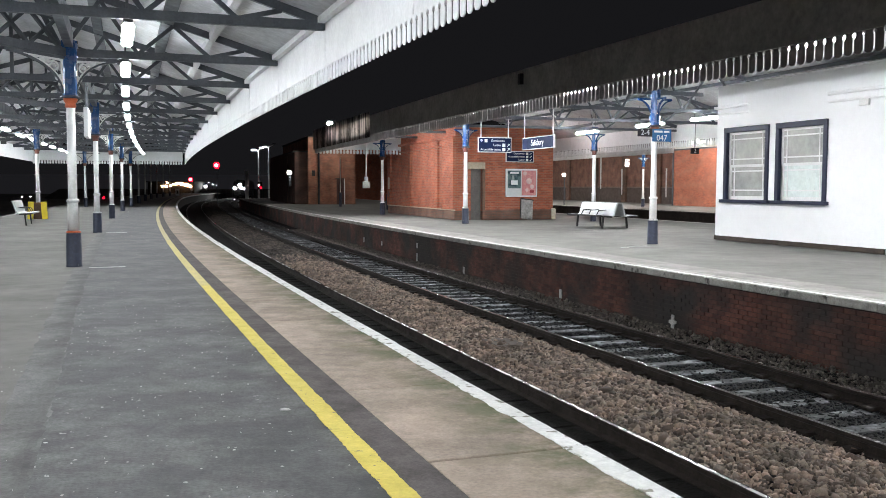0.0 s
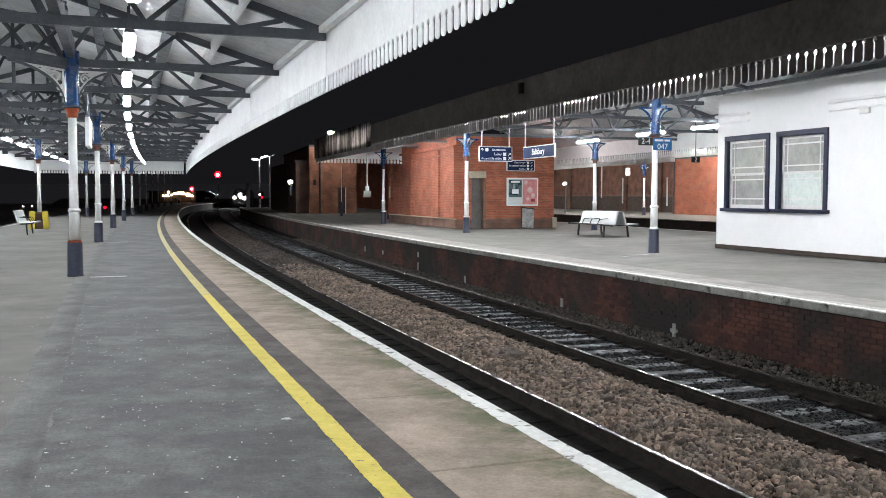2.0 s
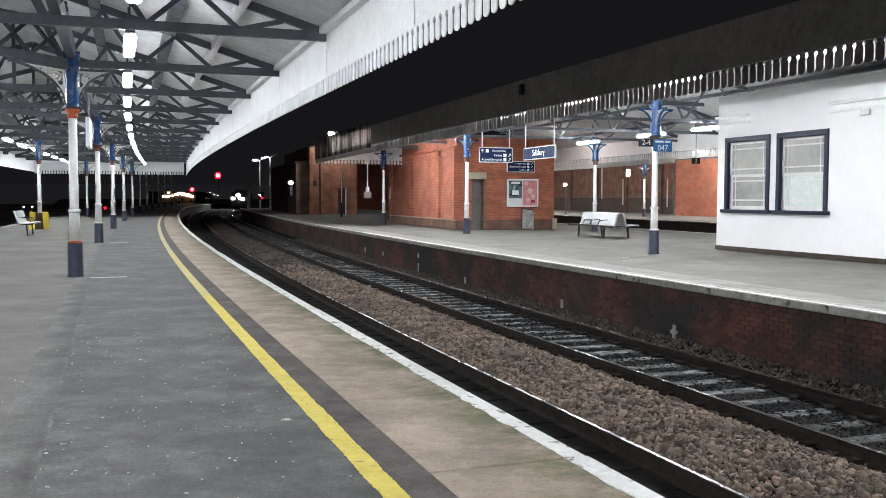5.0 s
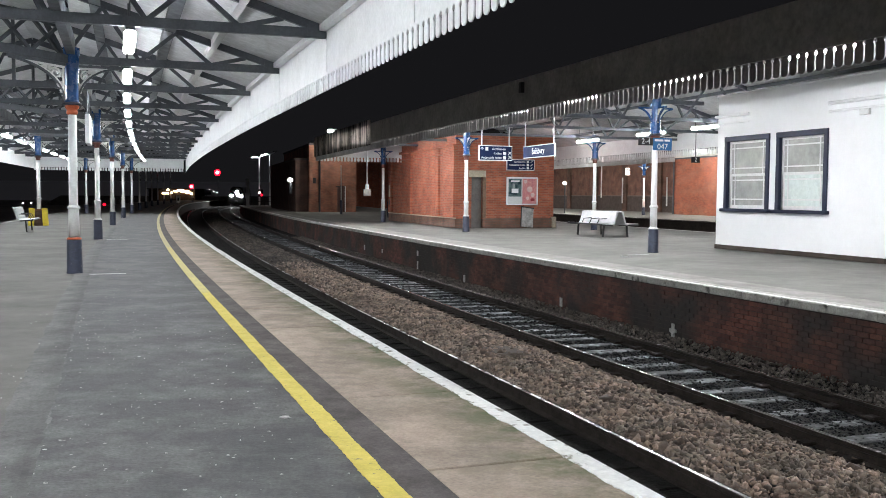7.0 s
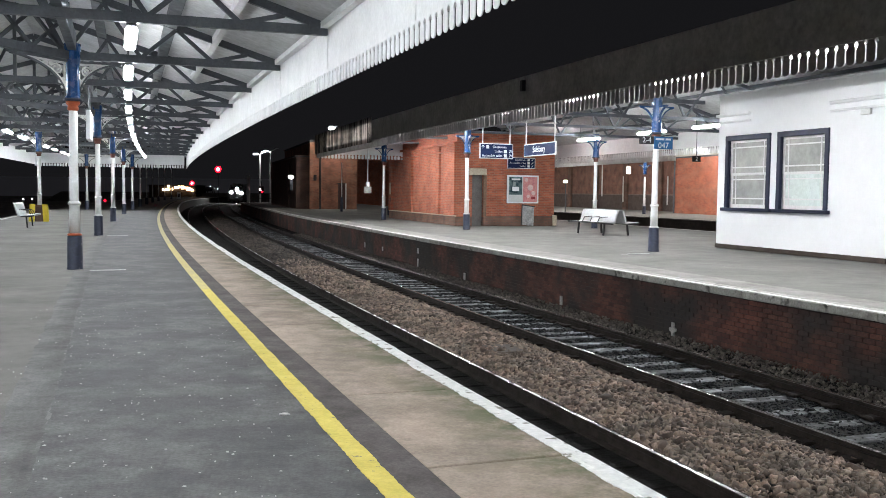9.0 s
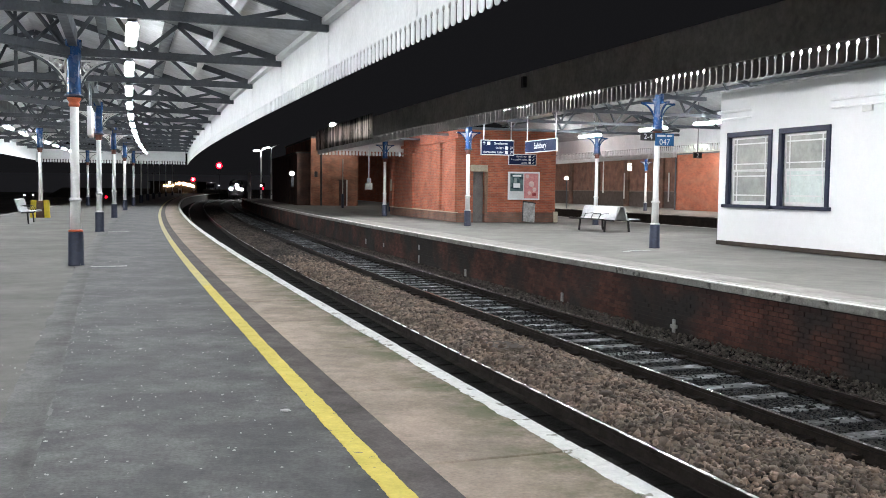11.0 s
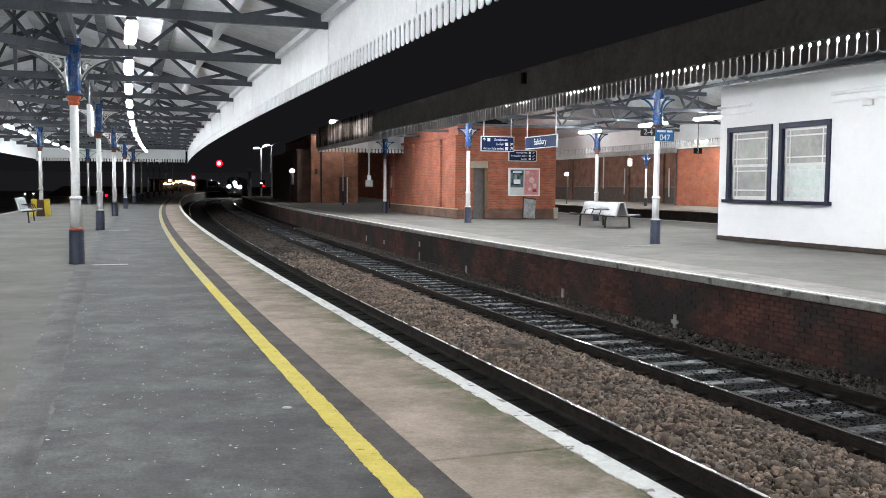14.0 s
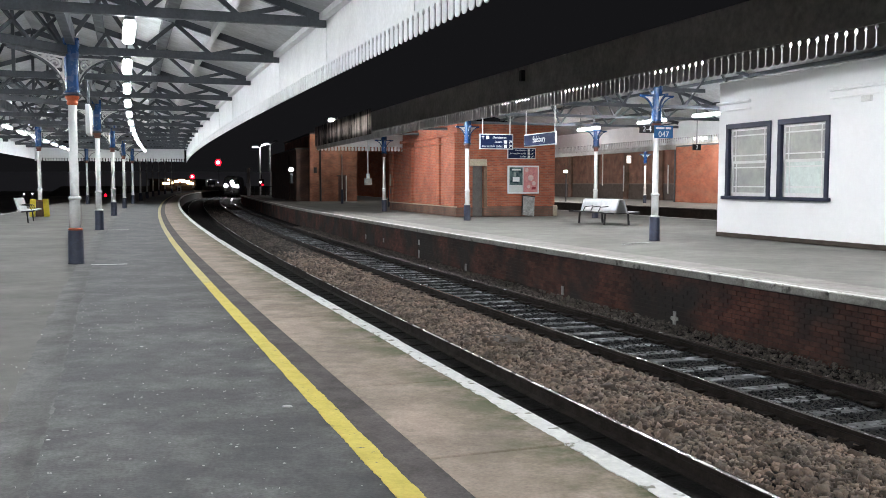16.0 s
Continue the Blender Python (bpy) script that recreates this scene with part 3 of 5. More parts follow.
# ---------------------------------------------------------------- far canopy
F_O, F_END, F_BACK = 6.75, 49.7, 20.3
F_RIDGE_O, F_RIDGE_Z = 13.5, 6.1
far_roof_z = lambda o: F_RIDGE_Z - abs(o - F_RIDGE_O) * (F_RIDGE_Z - 4.18) / (F_RIDGE_O - F_O)
F_START = -12
tagged(sweep("ceiling", [(F_O, 4.18), (F_RIDGE_O, F_RIDGE_Z), (F_BACK, 4.18), (F_BACK, 4.25), (F_RIDGE_O, F_RIDGE_Z + 0.07), (F_O, 4.25)], F_START, F_END, ISLAND_ROOF, 1.5),
       "white boarded underside of the island canopy", "ceiling", kind="structure")
far_valance = thing("far_canopy_valance", Matrix(), "dark painted valance with lit slots between its teeth", "valance", kind="structure")
sweep("fascia", [(F_O - 0.045, 3.52), (F_O - 0.015, 3.52), (F_O - 0.015, 4.27), (F_O - 0.045, 4.27)], F_START, 36.6, DARKFASCIA, 1.0, far_valance, "dark glossy fascia boards")
part("junction_box", boxm(-0.1, 0.0, -0.07, 0.07, 3.91, 4.17, 0.01, m=spot(21.35, F_O - 0.045)), BLACK, far_valance, "small black box on the fascia")
me = tooth_mesh("board", DARKFASCIA, 0.4, 0.27, 0.016)
for i in range(int((F_END - 3.0) / TOOTH)):
    shared("board", me, far_valance, spot(3.0 + (i + 0.5) * TOOTH, F_O, 3.62, 90))
back2 = thing("island_back_valance", Matrix(), "white board valance along the back of the island canopy", "valance", kind="structure")
sweep("fascia", [(F_BACK, 3.5), (F_BACK + 0.03, 3.5), (F_BACK + 0.03, 4.45), (F_BACK, 4.45)], F_START, 60, WHITE, 2.0, back2)
me = tooth_mesh("board", WHITE, 0.4, 0.27, 0.034)
for i in range(int(38 / TOOTH)):
    shared("board", me, back2, spot(22 + (i + 0.5) * TOOTH, F_BACK - 0.02, 3.6, 90))
cross_valance("island_end_valance", F_END - 0.2, F_O, F_BACK, 3.2, 4.4, 0.2, WHITE, "white board valance across the island canopy end")

FAR_BEAMS = [22.05 + 14.1 / 3 * k for k in range(-6, 7)]
for s in FAR_BEAMS:
    if 10 < s < 21:
        continue
    short = 12 < s < 24.5 or s > 39.5
    x1 = 12.2 if 12 < s < 24.5 else (11.2 if s > 39.5 else F_BACK - 0.1)
    t = thing("island_truss", spot(s, 0), "grey steel lattice truss under the island canopy", "roof truss", "island canopy trusses")
    part("bottom_chord", bar(bmesh.new(), (F_O + 0.1, 0, 3.93), (x1, 0, 3.93), 0.08, 0.1), FRAME, t)
    part("rafter", bar(bmesh.new(), (F_O + 0.1, 0, 4.1), (min(x1, F_RIDGE_O), 0, far_roof_z(min(x1, F_RIDGE_O)) - 0.1), 0.08, 0.12), FRAME, t)
    if x1 > 14:
        part("rafter", bar(bmesh.new(), (x1, 0, 4.1), (F_RIDGE_O, 0, F_RIDGE_Z - 0.1), 0.08, 0.12), FRAME, t)
    n = int((x1 - F_O) / 1.1)
    for i in range(n):
        a, b = F_O + 0.2 + (x1 - F_O - 0.3) * i / n, F_O + 0.2 + (x1 - F_O - 0.3) * (i + 1) / n
        lo, hi = ((a, 0, 3.95), (b, 0, far_roof_z(b) - 0.12)) if i % 2 else ((b, 0, 3.95), (a, 0, far_roof_z(a) - 0.12))
        part("strut", bar(bmesh.new(), lo, hi, 0.05, 0.06), FRAME, t)
sweepg = sweep("lattice_girder", [(10.55, 3.98), (10.69, 3.98), (10.69, 4.3), (10.55, 4.3)], F_START, 39.5, FRAME, 2.0)
tagged(sweepg, "grey steel girder over the island columns", "girder")

for o in (8.3, 9.9, 11.7, 15.2, 17.0, 18.8):
    z = far_roof_z(o)
    tagged(sweep("purlin", [(o - 0.04, z - 0.14), (o + 0.04, z - 0.14), (o + 0.04, z - 0.03), (o - 0.04, z - 0.03)], F_START, 39.4 if o < 14 else F_END - 0.3, FRAME, 2.0),
           "grey steel purlin under the island canopy", "purlin", "island canopy purlins")
isl = "columns of the island canopy"
col2 = column(spot(22.05, 10.76), "white iron column with navy base and blue head", isl, (0, 90, 180, 270), BLUE, (0.5,), False)
for s, o in ((36.17, 10.56), (48.9, 10.21), (37.24, 16.83), (8.0, 10.76)):
    copy_thing(col2, spot(s, o))
lamp4 = tube_lamp(spot(29.3, 15.45), "glowing white tube lamp hung under the island canopy", "lamps under the island canopy", tube=MIDDLE_TUBE)
for s, o in ((34.3, 15.45), (25.7, 15.45), (43, 17.2)):
    copy_thing(lamp4, spot(s, o))
lamp2 = tube_lamp(spot(-9.2, 8.8, 0.23), "bright white tube lamp hung behind the valance", "lamps under the island canopy", tube=BRIGHT_TUBE)
for s, o, z in [(4.0 + 4.4 * k, 8.8, 0.23) for k in range(-2, 10)]:
    copy_thing(lamp2, spot(s, o, z))
# corrugated sheet over the fascia end: thin, mottled, lamp streaks painted as translucency
CORRUGATED = mat("corrugated_sheet", (0.4, 0.39, 0.37), 0.25, metal=0.6, var=0.45, scale=0.8, fine=6, bump=0.2, dist=0.02, tint=(0.09, 0.075, 0.06), edge=(0.4, 0.58))
_t = CORRUGATED.node_tree
_thin, _mix = _t.nodes.new("ShaderNodeBsdfTranslucent"), _t.nodes.new("ShaderNodeMixShader")
_geo, _map, _noise, _ramp = (_t.nodes.new(k) for k in ("ShaderNodeNewGeometry", "ShaderNodeMapping", "ShaderNodeTexNoise", "ShaderNodeValToRGB"))
_map.inputs["Scale"].default_value = (2.6, 2.6, 0.5)
_noise.inputs["Scale"].default_value, _noise.inputs["Detail"].default_value = 1.0, 7
# dark to bright streaks in the translucent colour imitate reflected lamps
_ramp.color_ramp.elements[0].position, _ramp.color_ramp.elements[0].color = 0.46, (0.05, 0.045, 0.04, 1)
_ramp.color_ramp.elements[1].position, _ramp.color_ramp.elements[1].color = 0.68, (0.95, 0.82, 0.72, 1)
_mix.inputs[0].default_value = 0.6
for a, b in ((_geo.outputs["Position"], _map.inputs[0]), (_map.outputs[0], _noise.inputs[0]), (_noise.outputs[0], _ramp.inputs[0]), (_ramp.outputs[0], _thin.inputs[0]),
             (_thin.outputs[0], _mix.inputs[1]), (_t.nodes["Principled BSDF"].outputs[0], _mix.inputs[2]), (_mix.outputs[0], _t.nodes["Material Output"].inputs[0])):
    _t.links.new(a, b)
verts, faces = [], []
n = 570
for i in range(n + 1):
    ss_ = 36.5 + (F_END + 0.1 - 36.5) * i / n
    for z in (3.42, 4.42):
        verts.append(at(ss_, F_O - 0.055 - 0.018 * math.cos(i * math.pi / 4), z))
for i in range(n):
    faces.append((2 * i, 2 * i + 2, 2 * i + 3, 2 * i + 1))
raw("corrugated_sheet", verts, faces, CORRUGATED, far_valance, "mottled corrugated sheet with reflected streaks painted as translucency", True)

# ---------------------------------------------------------------- buildings on the island
# white waiting room: its long face lies along the line at o 13.68
white_room = thing("white_building", spot(20.3, 13.68), "white painted station building with dark-framed sash windows", "building")
RENDER_W = mat("white_render", (0.82, 0.83, 0.84), 0.6, var=0.025, scale=1.5, fine=25, bump=0.12)
FROST = mat("frosted_glass", (0.47, 0.47, 0.44), 0.12, var=0.16, scale=0.9, fine=5, bump=0.03, tint=(0.3, 0.31, 0.3))
FROST_PALE = mat("pale_blind_behind_glass", (0.68, 0.76, 0.73), 0.25, var=0.1, scale=1.5, fine=9, bump=0.05)
TRIM = mat("black_navy_trim", (0.012, 0.017, 0.045), 0.4, spec=0.3, var=0.2, scale=5, fine=30, bump=0.1)
W0, W1 = -9.0, 3.12
wins = ((-1.27, 0.55), (0.87, 2.73))
zs0, zs1 = 1.12, 3.12
cuts = [W0, wins[0][0], wins[0][1], wins[1][0], wins[1][1], W1]
for i in range(5):
    if i in (1, 3):
        part("wall_panel", boxm(0, 0.3, cuts[i], cuts[i + 1], 0.12, zs0), RENDER_W, white_room)
        part("wall_panel", boxm(0, 0.3, cuts[i], cuts[i + 1], zs1, 4.28), RENDER_W, white_room)
    elif i == 0:
        part("wall_panel", boxm(0, 0.3, W0, -4.3, 0.12, 4.28), RENDER_W, white_room)
        part("wall_panel", boxm(0, 0.3, -4.3, -3.2, 2.42, 4.28), RENDER_W, white_room)
        part("wall_panel", boxm(0, 0.3, -3.2, cuts[1], 0.12, 4.28), RENDER_W, white_room)
    else:
        part("wall_panel", boxm(0, 0.3, cuts[i], cuts[i + 1], 0.12, 4.28), RENDER_W, white_room)
part("end_wall", boxm(0.3, 5.2, W1 - 0.3, W1, 0.12, 4.28), RENDER_W, white_room)
part("end_wall", boxm(0.3, 5.2, W0, W0 + 0.3, 0.12, 4.28), RENDER_W, white_room)
part("back_wall", boxm(4.9, 5.2, W0 + 0.3, W1 - 0.3, 0.12, 4.28), RENDER_W, white_room)
part("door", boxm(0.1, 0.16, -4.3, -3.2, 0.0, 2.42), COLWHITE, white_room, "white painted door")
part("door_frame", boxm(-0.02, 0.1, -3.3, -3.2, 0.0, 2.42), COLWHITE, white_room)
part("plinth", boxm(-0.03, 5.2, -3.15, W1 + 0.02, 0, 0.12, 0.01), mat("grimy_plinth", (0.06, 0.045, 0.035), 0.9), white_room, "dark grimy plinth")
part("coping", boxm(-0.03, 5.25, W0, W1 + 0.04, 4.28, 4.33, 0.01), RENDER_W, white_room)
for y0, y1 in ((W0, -1.3), (1.7, W1 + 0.06)):
    part("cornice", boxm(-0.1, 0.0, y0, y1, 3.68, 3.76, 0.02), RENDER_W, white_room)
    part("cornice", boxm(-0.05, 0.0, y0, y1, 3.5, 3.55, 0.01), RENDER_W, white_room)
part("end_cornice", boxm(0.0, 5.2, W1, W1 + 0.1, 3.68, 3.76, 0.02), RENDER_W, white_room)
part("junction_box", boxm(-0.07, 0, -2.6, -2.3, 3.36, 3.5, 0.01), COLWHITE, white_room)
for wi, (y0, y1) in enumerate(wins):
    w = part("window", boxm(-0.045, 0.06, y0 - 0.02, y0 + 0.11, zs0, zs1, 0.008), TRIM, white_room, "dark-framed white sash window")
    part("jamb", boxm(-0.045, 0.06, y1 - 0.11, y1 + 0.02, zs0, zs1, 0.008), TRIM, w)
    part("head_trim", boxm(-0.05, 0.06, y0 - 0.02, y1 + 0.02, zs1 - 0.12, zs1 + 0.02, 0.008), TRIM, w)
    part("sill", boxm(-0.12, 0.06, y0 - 0.1, y1 + 0.1, zs0 - 0.06, zs0 + 0.03, 0.012), TRIM, w)
    a, b = y0 + 0.115, y1 - 0.115
    mid = 2.08
    for lo, hi, x, pane_m in ((mid - 0.02, zs1 - 0.125, 0.05, FROST), (zs0 + 0.03, mid + 0.02, 0.085, FROST_PALE if wi == 0 else FROST)):
        sash = bmesh.new()
        box(sash, x, x + 0.04, a, a + 0.075, lo, hi)
        box(sash, x, x + 0.04, b - 0.075, b, lo, hi)
        box(sash, x, x + 0.04, a, b, lo, lo + (0.1 if x > 0.06 else 0.05))
        box(sash, x, x + 0.04, a, b, hi - 0.06, hi)
        part("sash", sash, COLWHITE, w, "white painted sash")
        for q in (a + 0.21, b - 0.2):
            part("glazing_bar", boxm(x + 0.004, x + 0.036, q - 0.018, q + 0.018, lo + 0.05, hi - 0.05), COLWHITE, w)
        for q in ((lo + 0.2, hi - 0.19) if x < 0.06 else (lo + 0.26, hi - 0.17)):
            part("glazing_bar", boxm(x + 0.006, x + 0.034, a + 0.05, b - 0.05, q - 0.018, q + 0.018), COLWHITE, w)
        part("pane", boxm(x + 0.016, x + 0.022, a + 0.03, b - 0.03, lo + 0.03, hi - 0.03), pane_m, w, "frosted glass pane")

# brick block: long face along the line, end face towards the open platform
hall = thing("brick_building", spot(40.1, 11.42), "orange brick station block with pilasters and dark plinth", "building")
HL, HW, HH = 11.9, 4.75, 4.22
part("long_wall", boxm(0, 0.25, 0, HL, 0.4, HH), BRICK, hall)
part("end_wall", boxm(0.25, 0.74, 0, 0.25, 0.4, HH), BRICK, hall)
part("end_wall", boxm(0.74, 1.28, 0, 0.25, 2.28, HH), BRICK, hall)
part("end_wall", boxm(1.28, HW, 0, 0.25, 0.4, HH), BRICK, hall)
part("back_wall", boxm(HW - 0.25, HW, 0.25, HL, 0.4, HH), BRICK, hall)
part("rear_wall", boxm(0.25, HW - 0.25, HL - 0.25, HL, 0.4, HH), BRICK, hall)
part("plinth", boxm(-0.05, 0.74, -0.05, HL + 0.05, 0, 0.42, 0.02), BRICKPLINTH, hall, "dark stained brick plinth")
part("plinth", boxm(1.28, HW + 0.05, -0.05, HL, 0, 0.42, 0.02), BRICKPLINTH, hall, "dark stained brick plinth")
part("door_stone", boxm(HW - 0.1, HW + 0.12, -0.1, 0.15, 0, 0.5, 0.03), STONE, hall)
part("door", boxm(0.76, 1.28, 0.2, 0.25, 0.0, 2.28), mat("grey_door", (0.13, 0.125, 0.12), 0.5), hall, "grey painted door")
part("lintel", boxm(0.6, 1.42, -0.03, 0.12, 2.28, 2.58, 0.01), STONE, hall, "pale stone lintel")
part("quoin", boxm(1.28, 1.42, -0.04, 0.1, 0.42, 2.28, 0.01), mat("brown_reveal", (0.2, 0.13, 0.09), 0.8), hall)
part("plinth_cap", boxm(-0.09, 0.0, -0.07, HL, 0.42, 0.47, 0.015), STONE, hall)
part("plinth_cap", boxm(1.3, HW + 0.06, -0.07, 0.0, 0.42, 0.46, 0.015), BRICKPLINTH, hall)
for y, wd in ((0.02, 1.6), (2.35, 0.42), (7.1, 0.42), (11.2, 0.68)):
    part("pilaster", boxm(-0.11, 0.0, y, y + wd, 0.47, 3.62), BRICK, hall)
part("band", boxm(-0.16, 0, -0.05, HL, 3.62, 3.74, 0.015), BRICK, hall)
part("band", boxm(-0.13, 0, -0.03, HL, 3.3, 3.36, 0.01), BRICK, hall)
part("notice", boxm(-0.14, -0.11, 11.3, 11.6, 1.35, 2.0, 0.01), STONE, hall, "pale cream wall box")
part("notice", boxm(-0.13, -0.11, 11.38, 11.52, 0.9, 1.2, 0.01), BLACK, hall)

# block with a lit corner further along
BROWN_BRICK = brick_mat("brown_brick", (0.33, 0.13, 0.075), (0.22, 0.085, 0.055), (0.24, 0.16, 0.11))
shed = thing("brick_outbuilding", spot(77.5, 0), "brick outbuilding in the shade beyond the canopy", "building")
part("front_wall", boxm(10.45, 12.72, 0, 0.3, 0, 5.5), BROWN_BRICK, shed)
part("front_wall", boxm(13.4, 14.3, 0, 0.3, 0, 5.5), BROWN_BRICK, shed)
part("front_wall", boxm(12.72, 13.4, 0, 0.3, 2.1, 5.5), BROWN_BRICK, shed)
part("corner_pier", boxm(10.35, 11.1, -0.12, 0.0, 0, 5.5, 0.01), BROWN_BRICK, shed)
part("side_wall", boxm(10.45, 10.75, 0.3, 20, 0, 5.5), BROWN_BRICK, shed)
part("side_wall", boxm(14.0, 14.3, 0.3, 20, 0, 5.5), BROWN_BRICK, shed)
part("roof", boxm(10.35, 14.4, -0.1, 20, 5.5, 5.65), SLATE, shed)
part("door", boxm(12.72, 13.4, 0.1, 0.15, 0, 2.1), mat("brown_door", (0.07, 0.03, 0.025), 0.5), shed, "dark red door")
part("door_frame", boxm(13.34, 13.42, -0.03, 0.02, 0, 2.14), COLWHITE, shed, "white painted door frame")
part("door_head", boxm(12.6, 13.34, -0.03, 0.02, 2.1, 2.16), BLACK, shed)
part("drainpipe", rod(bmesh.new(), (11.22, -0.08, 0), (11.22, -0.08, 5.3), 0.08), BLACK, shed)
part("meter_box", boxm(10.65, 10.9, -0.22, -0.12, 2.35, 2.8, 0.01), BLACK, shed)
annex = thing("low_annex", spot(78.3, 0), "low dark brick annex beside the outbuilding", "building")
# annex brick, much darker than the outbuilding's
ANNEX_BRICK = brick_mat("dark_annex_brick", (0.1, 0.05, 0.04), (0.07, 0.04, 0.03), (0.06, 0.05, 0.04))
part("front_wall", boxm(9.35, 10.42, 0, 0.3, 0, 4.3), ANNEX_BRICK, annex)
part("side_wall", boxm(9.35, 9.65, 0.3, 22, 0, 4.3), ANNEX_BRICK, annex)
part("side_pier", boxm(9.25, 9.35, 5.0, 5.8, 0, 4.1, 0.01), ANNEX_BRICK, annex)
part("roof", boxm(9.25, 10.42, -0.1, 22.1, 4.3, 4.42), SLATE, annex)
flood = thing("floodlight", pose(-9.15, 75.0, 6.55), "bright white floodlight on a bracket over the outbuilding", "floodlight")
part("arm", rod(bmesh.new(), (0.1, 0.05, 0.18), (0.35, 2.9, -1.0), 0.05), FRAME, flood)
fl_head = part("head", boxm(-0.2, 0.5, -0.2, 0.3, 0.1, 0.24, 0.03), FRAME, flood)
part("lamp_glass", lathe(bmesh.new(), [(0.08, -0.16), (0.2, -0.1), (0.24, 0.0), (0.18, 0.09)], 14, pose(0, 0, 0)), glow("floodlight_glass", (1.0, 0.97, 0.92), 170), fl_head, "glowing white floodlight glass", True)

for s, o in ((68.5, 11.5), (59.0, 12.9)):
    sp_ = thing("slim_post", spot(s, o), "slim pale pole with a dark painted foot", "post", "slim poles by the buildings")
    part("pole", rod(bmesh.new(), (0, 0, 1.0), (0, 0, 3.6), 0.035), COLWHITE, sp_)
    part("foot", lathe(bmesh.new(), [(0.1, 0), (0.1, 1.0), (0.06, 1.05)], 12), NAVY, sp_, "navy painted foot")

# walls beyond the third platform
far_wall = thing("wall_1", spot(55, 39.5), "orange brick wall beyond the third platform", "wall", kind="structure")
part("face", boxm(0, 0.4, -25, 14.0, 0, 7), BRICK, far_wall)
part("cream_band", boxm(-0.05, 0, -25, 13.7, 4.62, 5.45), mat("cream_paint", (0.7, 0.68, 0.6), 0.6, var=0.1), far_wall, "cream painted band high on the wall")
part("gutter", boxm(-0.14, 0, -25, 13.7, 4.5, 4.62, 0.02), FRAME, far_wall, "dark gutter")
part("corner_pipe", rod(bmesh.new(), (-0.1, 13.75, 0), (-0.1, 13.75, 4.5), 0.07), FRAME, far_wall)
dark_wall = thing("wall_2", spot(90, 43), "dark brick wall under an unlit canopy", "wall", kind="structure")
part("face", boxm(0, 0.4, -22, 40, 0, 7), brick_mat("dim_brick", (0.27, 0.12, 0.085), (0.2, 0.09, 0.065), (0.17, 0.12, 0.09)), dark_wall)
part("dado", boxm(-0.04, 0, -22, 40, 0, 1.45), mat("dark_dado", (0.1, 0.075, 0.065), 0.8, var=0.3), dark_wall, "dark painted lower wall")
part("dado_rail", boxm(-0.08, 0, -22, 40, 1.45, 1.55, 0.01), mat("dado_rail", (0.2, 0.14, 0.12), 0.7), dark_wall)
for y, z0, z1 in ((0.2, 1.3, 5.1), (-4.7, 0.75, 3.3), (-13.6, 0.6, 3.2)):
    part("pipe", rod(bmesh.new(), (-0.45, y, z0), (-0.45, y, z1), 0.07), COLWHITE, dark_wall, "pale painted pipe")
for y in (-18, -12, -5, 2, 9):
    part("pier", boxm(-0.2, 0, y, y + 0.9, 0, 7), BRICKPLINTH, dark_wall)
third_can = thing("third_canopy", Matrix(), "unlit canopy with pale board teeth over the third platform", "canopy", kind="structure")
sweep("roof", [(31.0, 4.75), (43, 5.2), (43, 5.3), (31.0, 4.85)], 38, 110, SLATE, 3.0, third_can)
me = tooth_mesh("board", WHITE, 0.5, 0.3)
for i in range(118):
    shared("board", me, third_can, spot(54.6 + i * TOOTH, 31.0, 4.22, 90))
sweep("fascia", [(30.97, 4.2), (31.03, 4.2), (31.03, 4.8), (30.97, 4.8)], 54.5, 110, SLATE, 2.0, third_can, "dark fascia board")
thirdcol = copy_thing(col2, spot(65.4, 34.6))
# fill lights for the orange wall, added out of sight under the roof
fill_lamp = tube_lamp(spot(37, 37.2, 1.15), "unseen tube lamp added to light the walls beyond", "lamps under the third canopy", tube=glow("wall_fill_diffuser", (1.0, 0.97, 0.93), 165.0))
for s in (41, 45, 49, 53, 57, 61, 65, 70, 75, 81):
    copy_thing(fill_lamp, spot(s, 37.2 if s < 64 else 33.2, 1.15 if s < 64 else 0.85))
# more added fill, for the dark wall further along
for s in (88, 97, 106):
    copy_thing(fill_lamp, spot(s, 34.5, 0.95))


block = thing("goods_shed", spot(138, 0), "dark brick building beyond the island platform", "building")
part("front_wall", boxm(15.5, 60, 0, 0.4, -1.4, 8), BRICK, block)
part("side_wall", boxm(15.5, 15.9, 0.4, 30, -1.4, 8), BRICK, block)
part("roof", boxm(15.3, 60.2, -0.2, 30, 8, 8.2), SLATE, block)

# ---------------------------------------------------------------- writing
def words(name, text, size, m, material, parent, align="LEFT"):
    cu = bpy.data.curves.new(name, "FONT")
    cu.body, cu.size, cu.align_x, cu.align_y, cu.extrude = text, size, align, "CENTER", 0.002
    tmp = bpy.data.objects.new(name, cu)
    me = bpy.data.meshes.new_from_object(tmp)
    bpy.data.objects.remove(tmp)
    me.materials.append(material)
    ob = new(name, me)
    ob.parent = parent
    ob.matrix_basis = m
    return ob


SIGNBLUE = mat("sign_navy", (0.008, 0.018, 0.065), 0.6, var=0.1, spec=0.15)
SIGNWHITE = mat("sign_white", (0.75, 0.76, 0.78), 0.5, var=0.05)
UP = pose(0, 0, 0, 90, 0, 0)  # lettering upright, read from smaller s


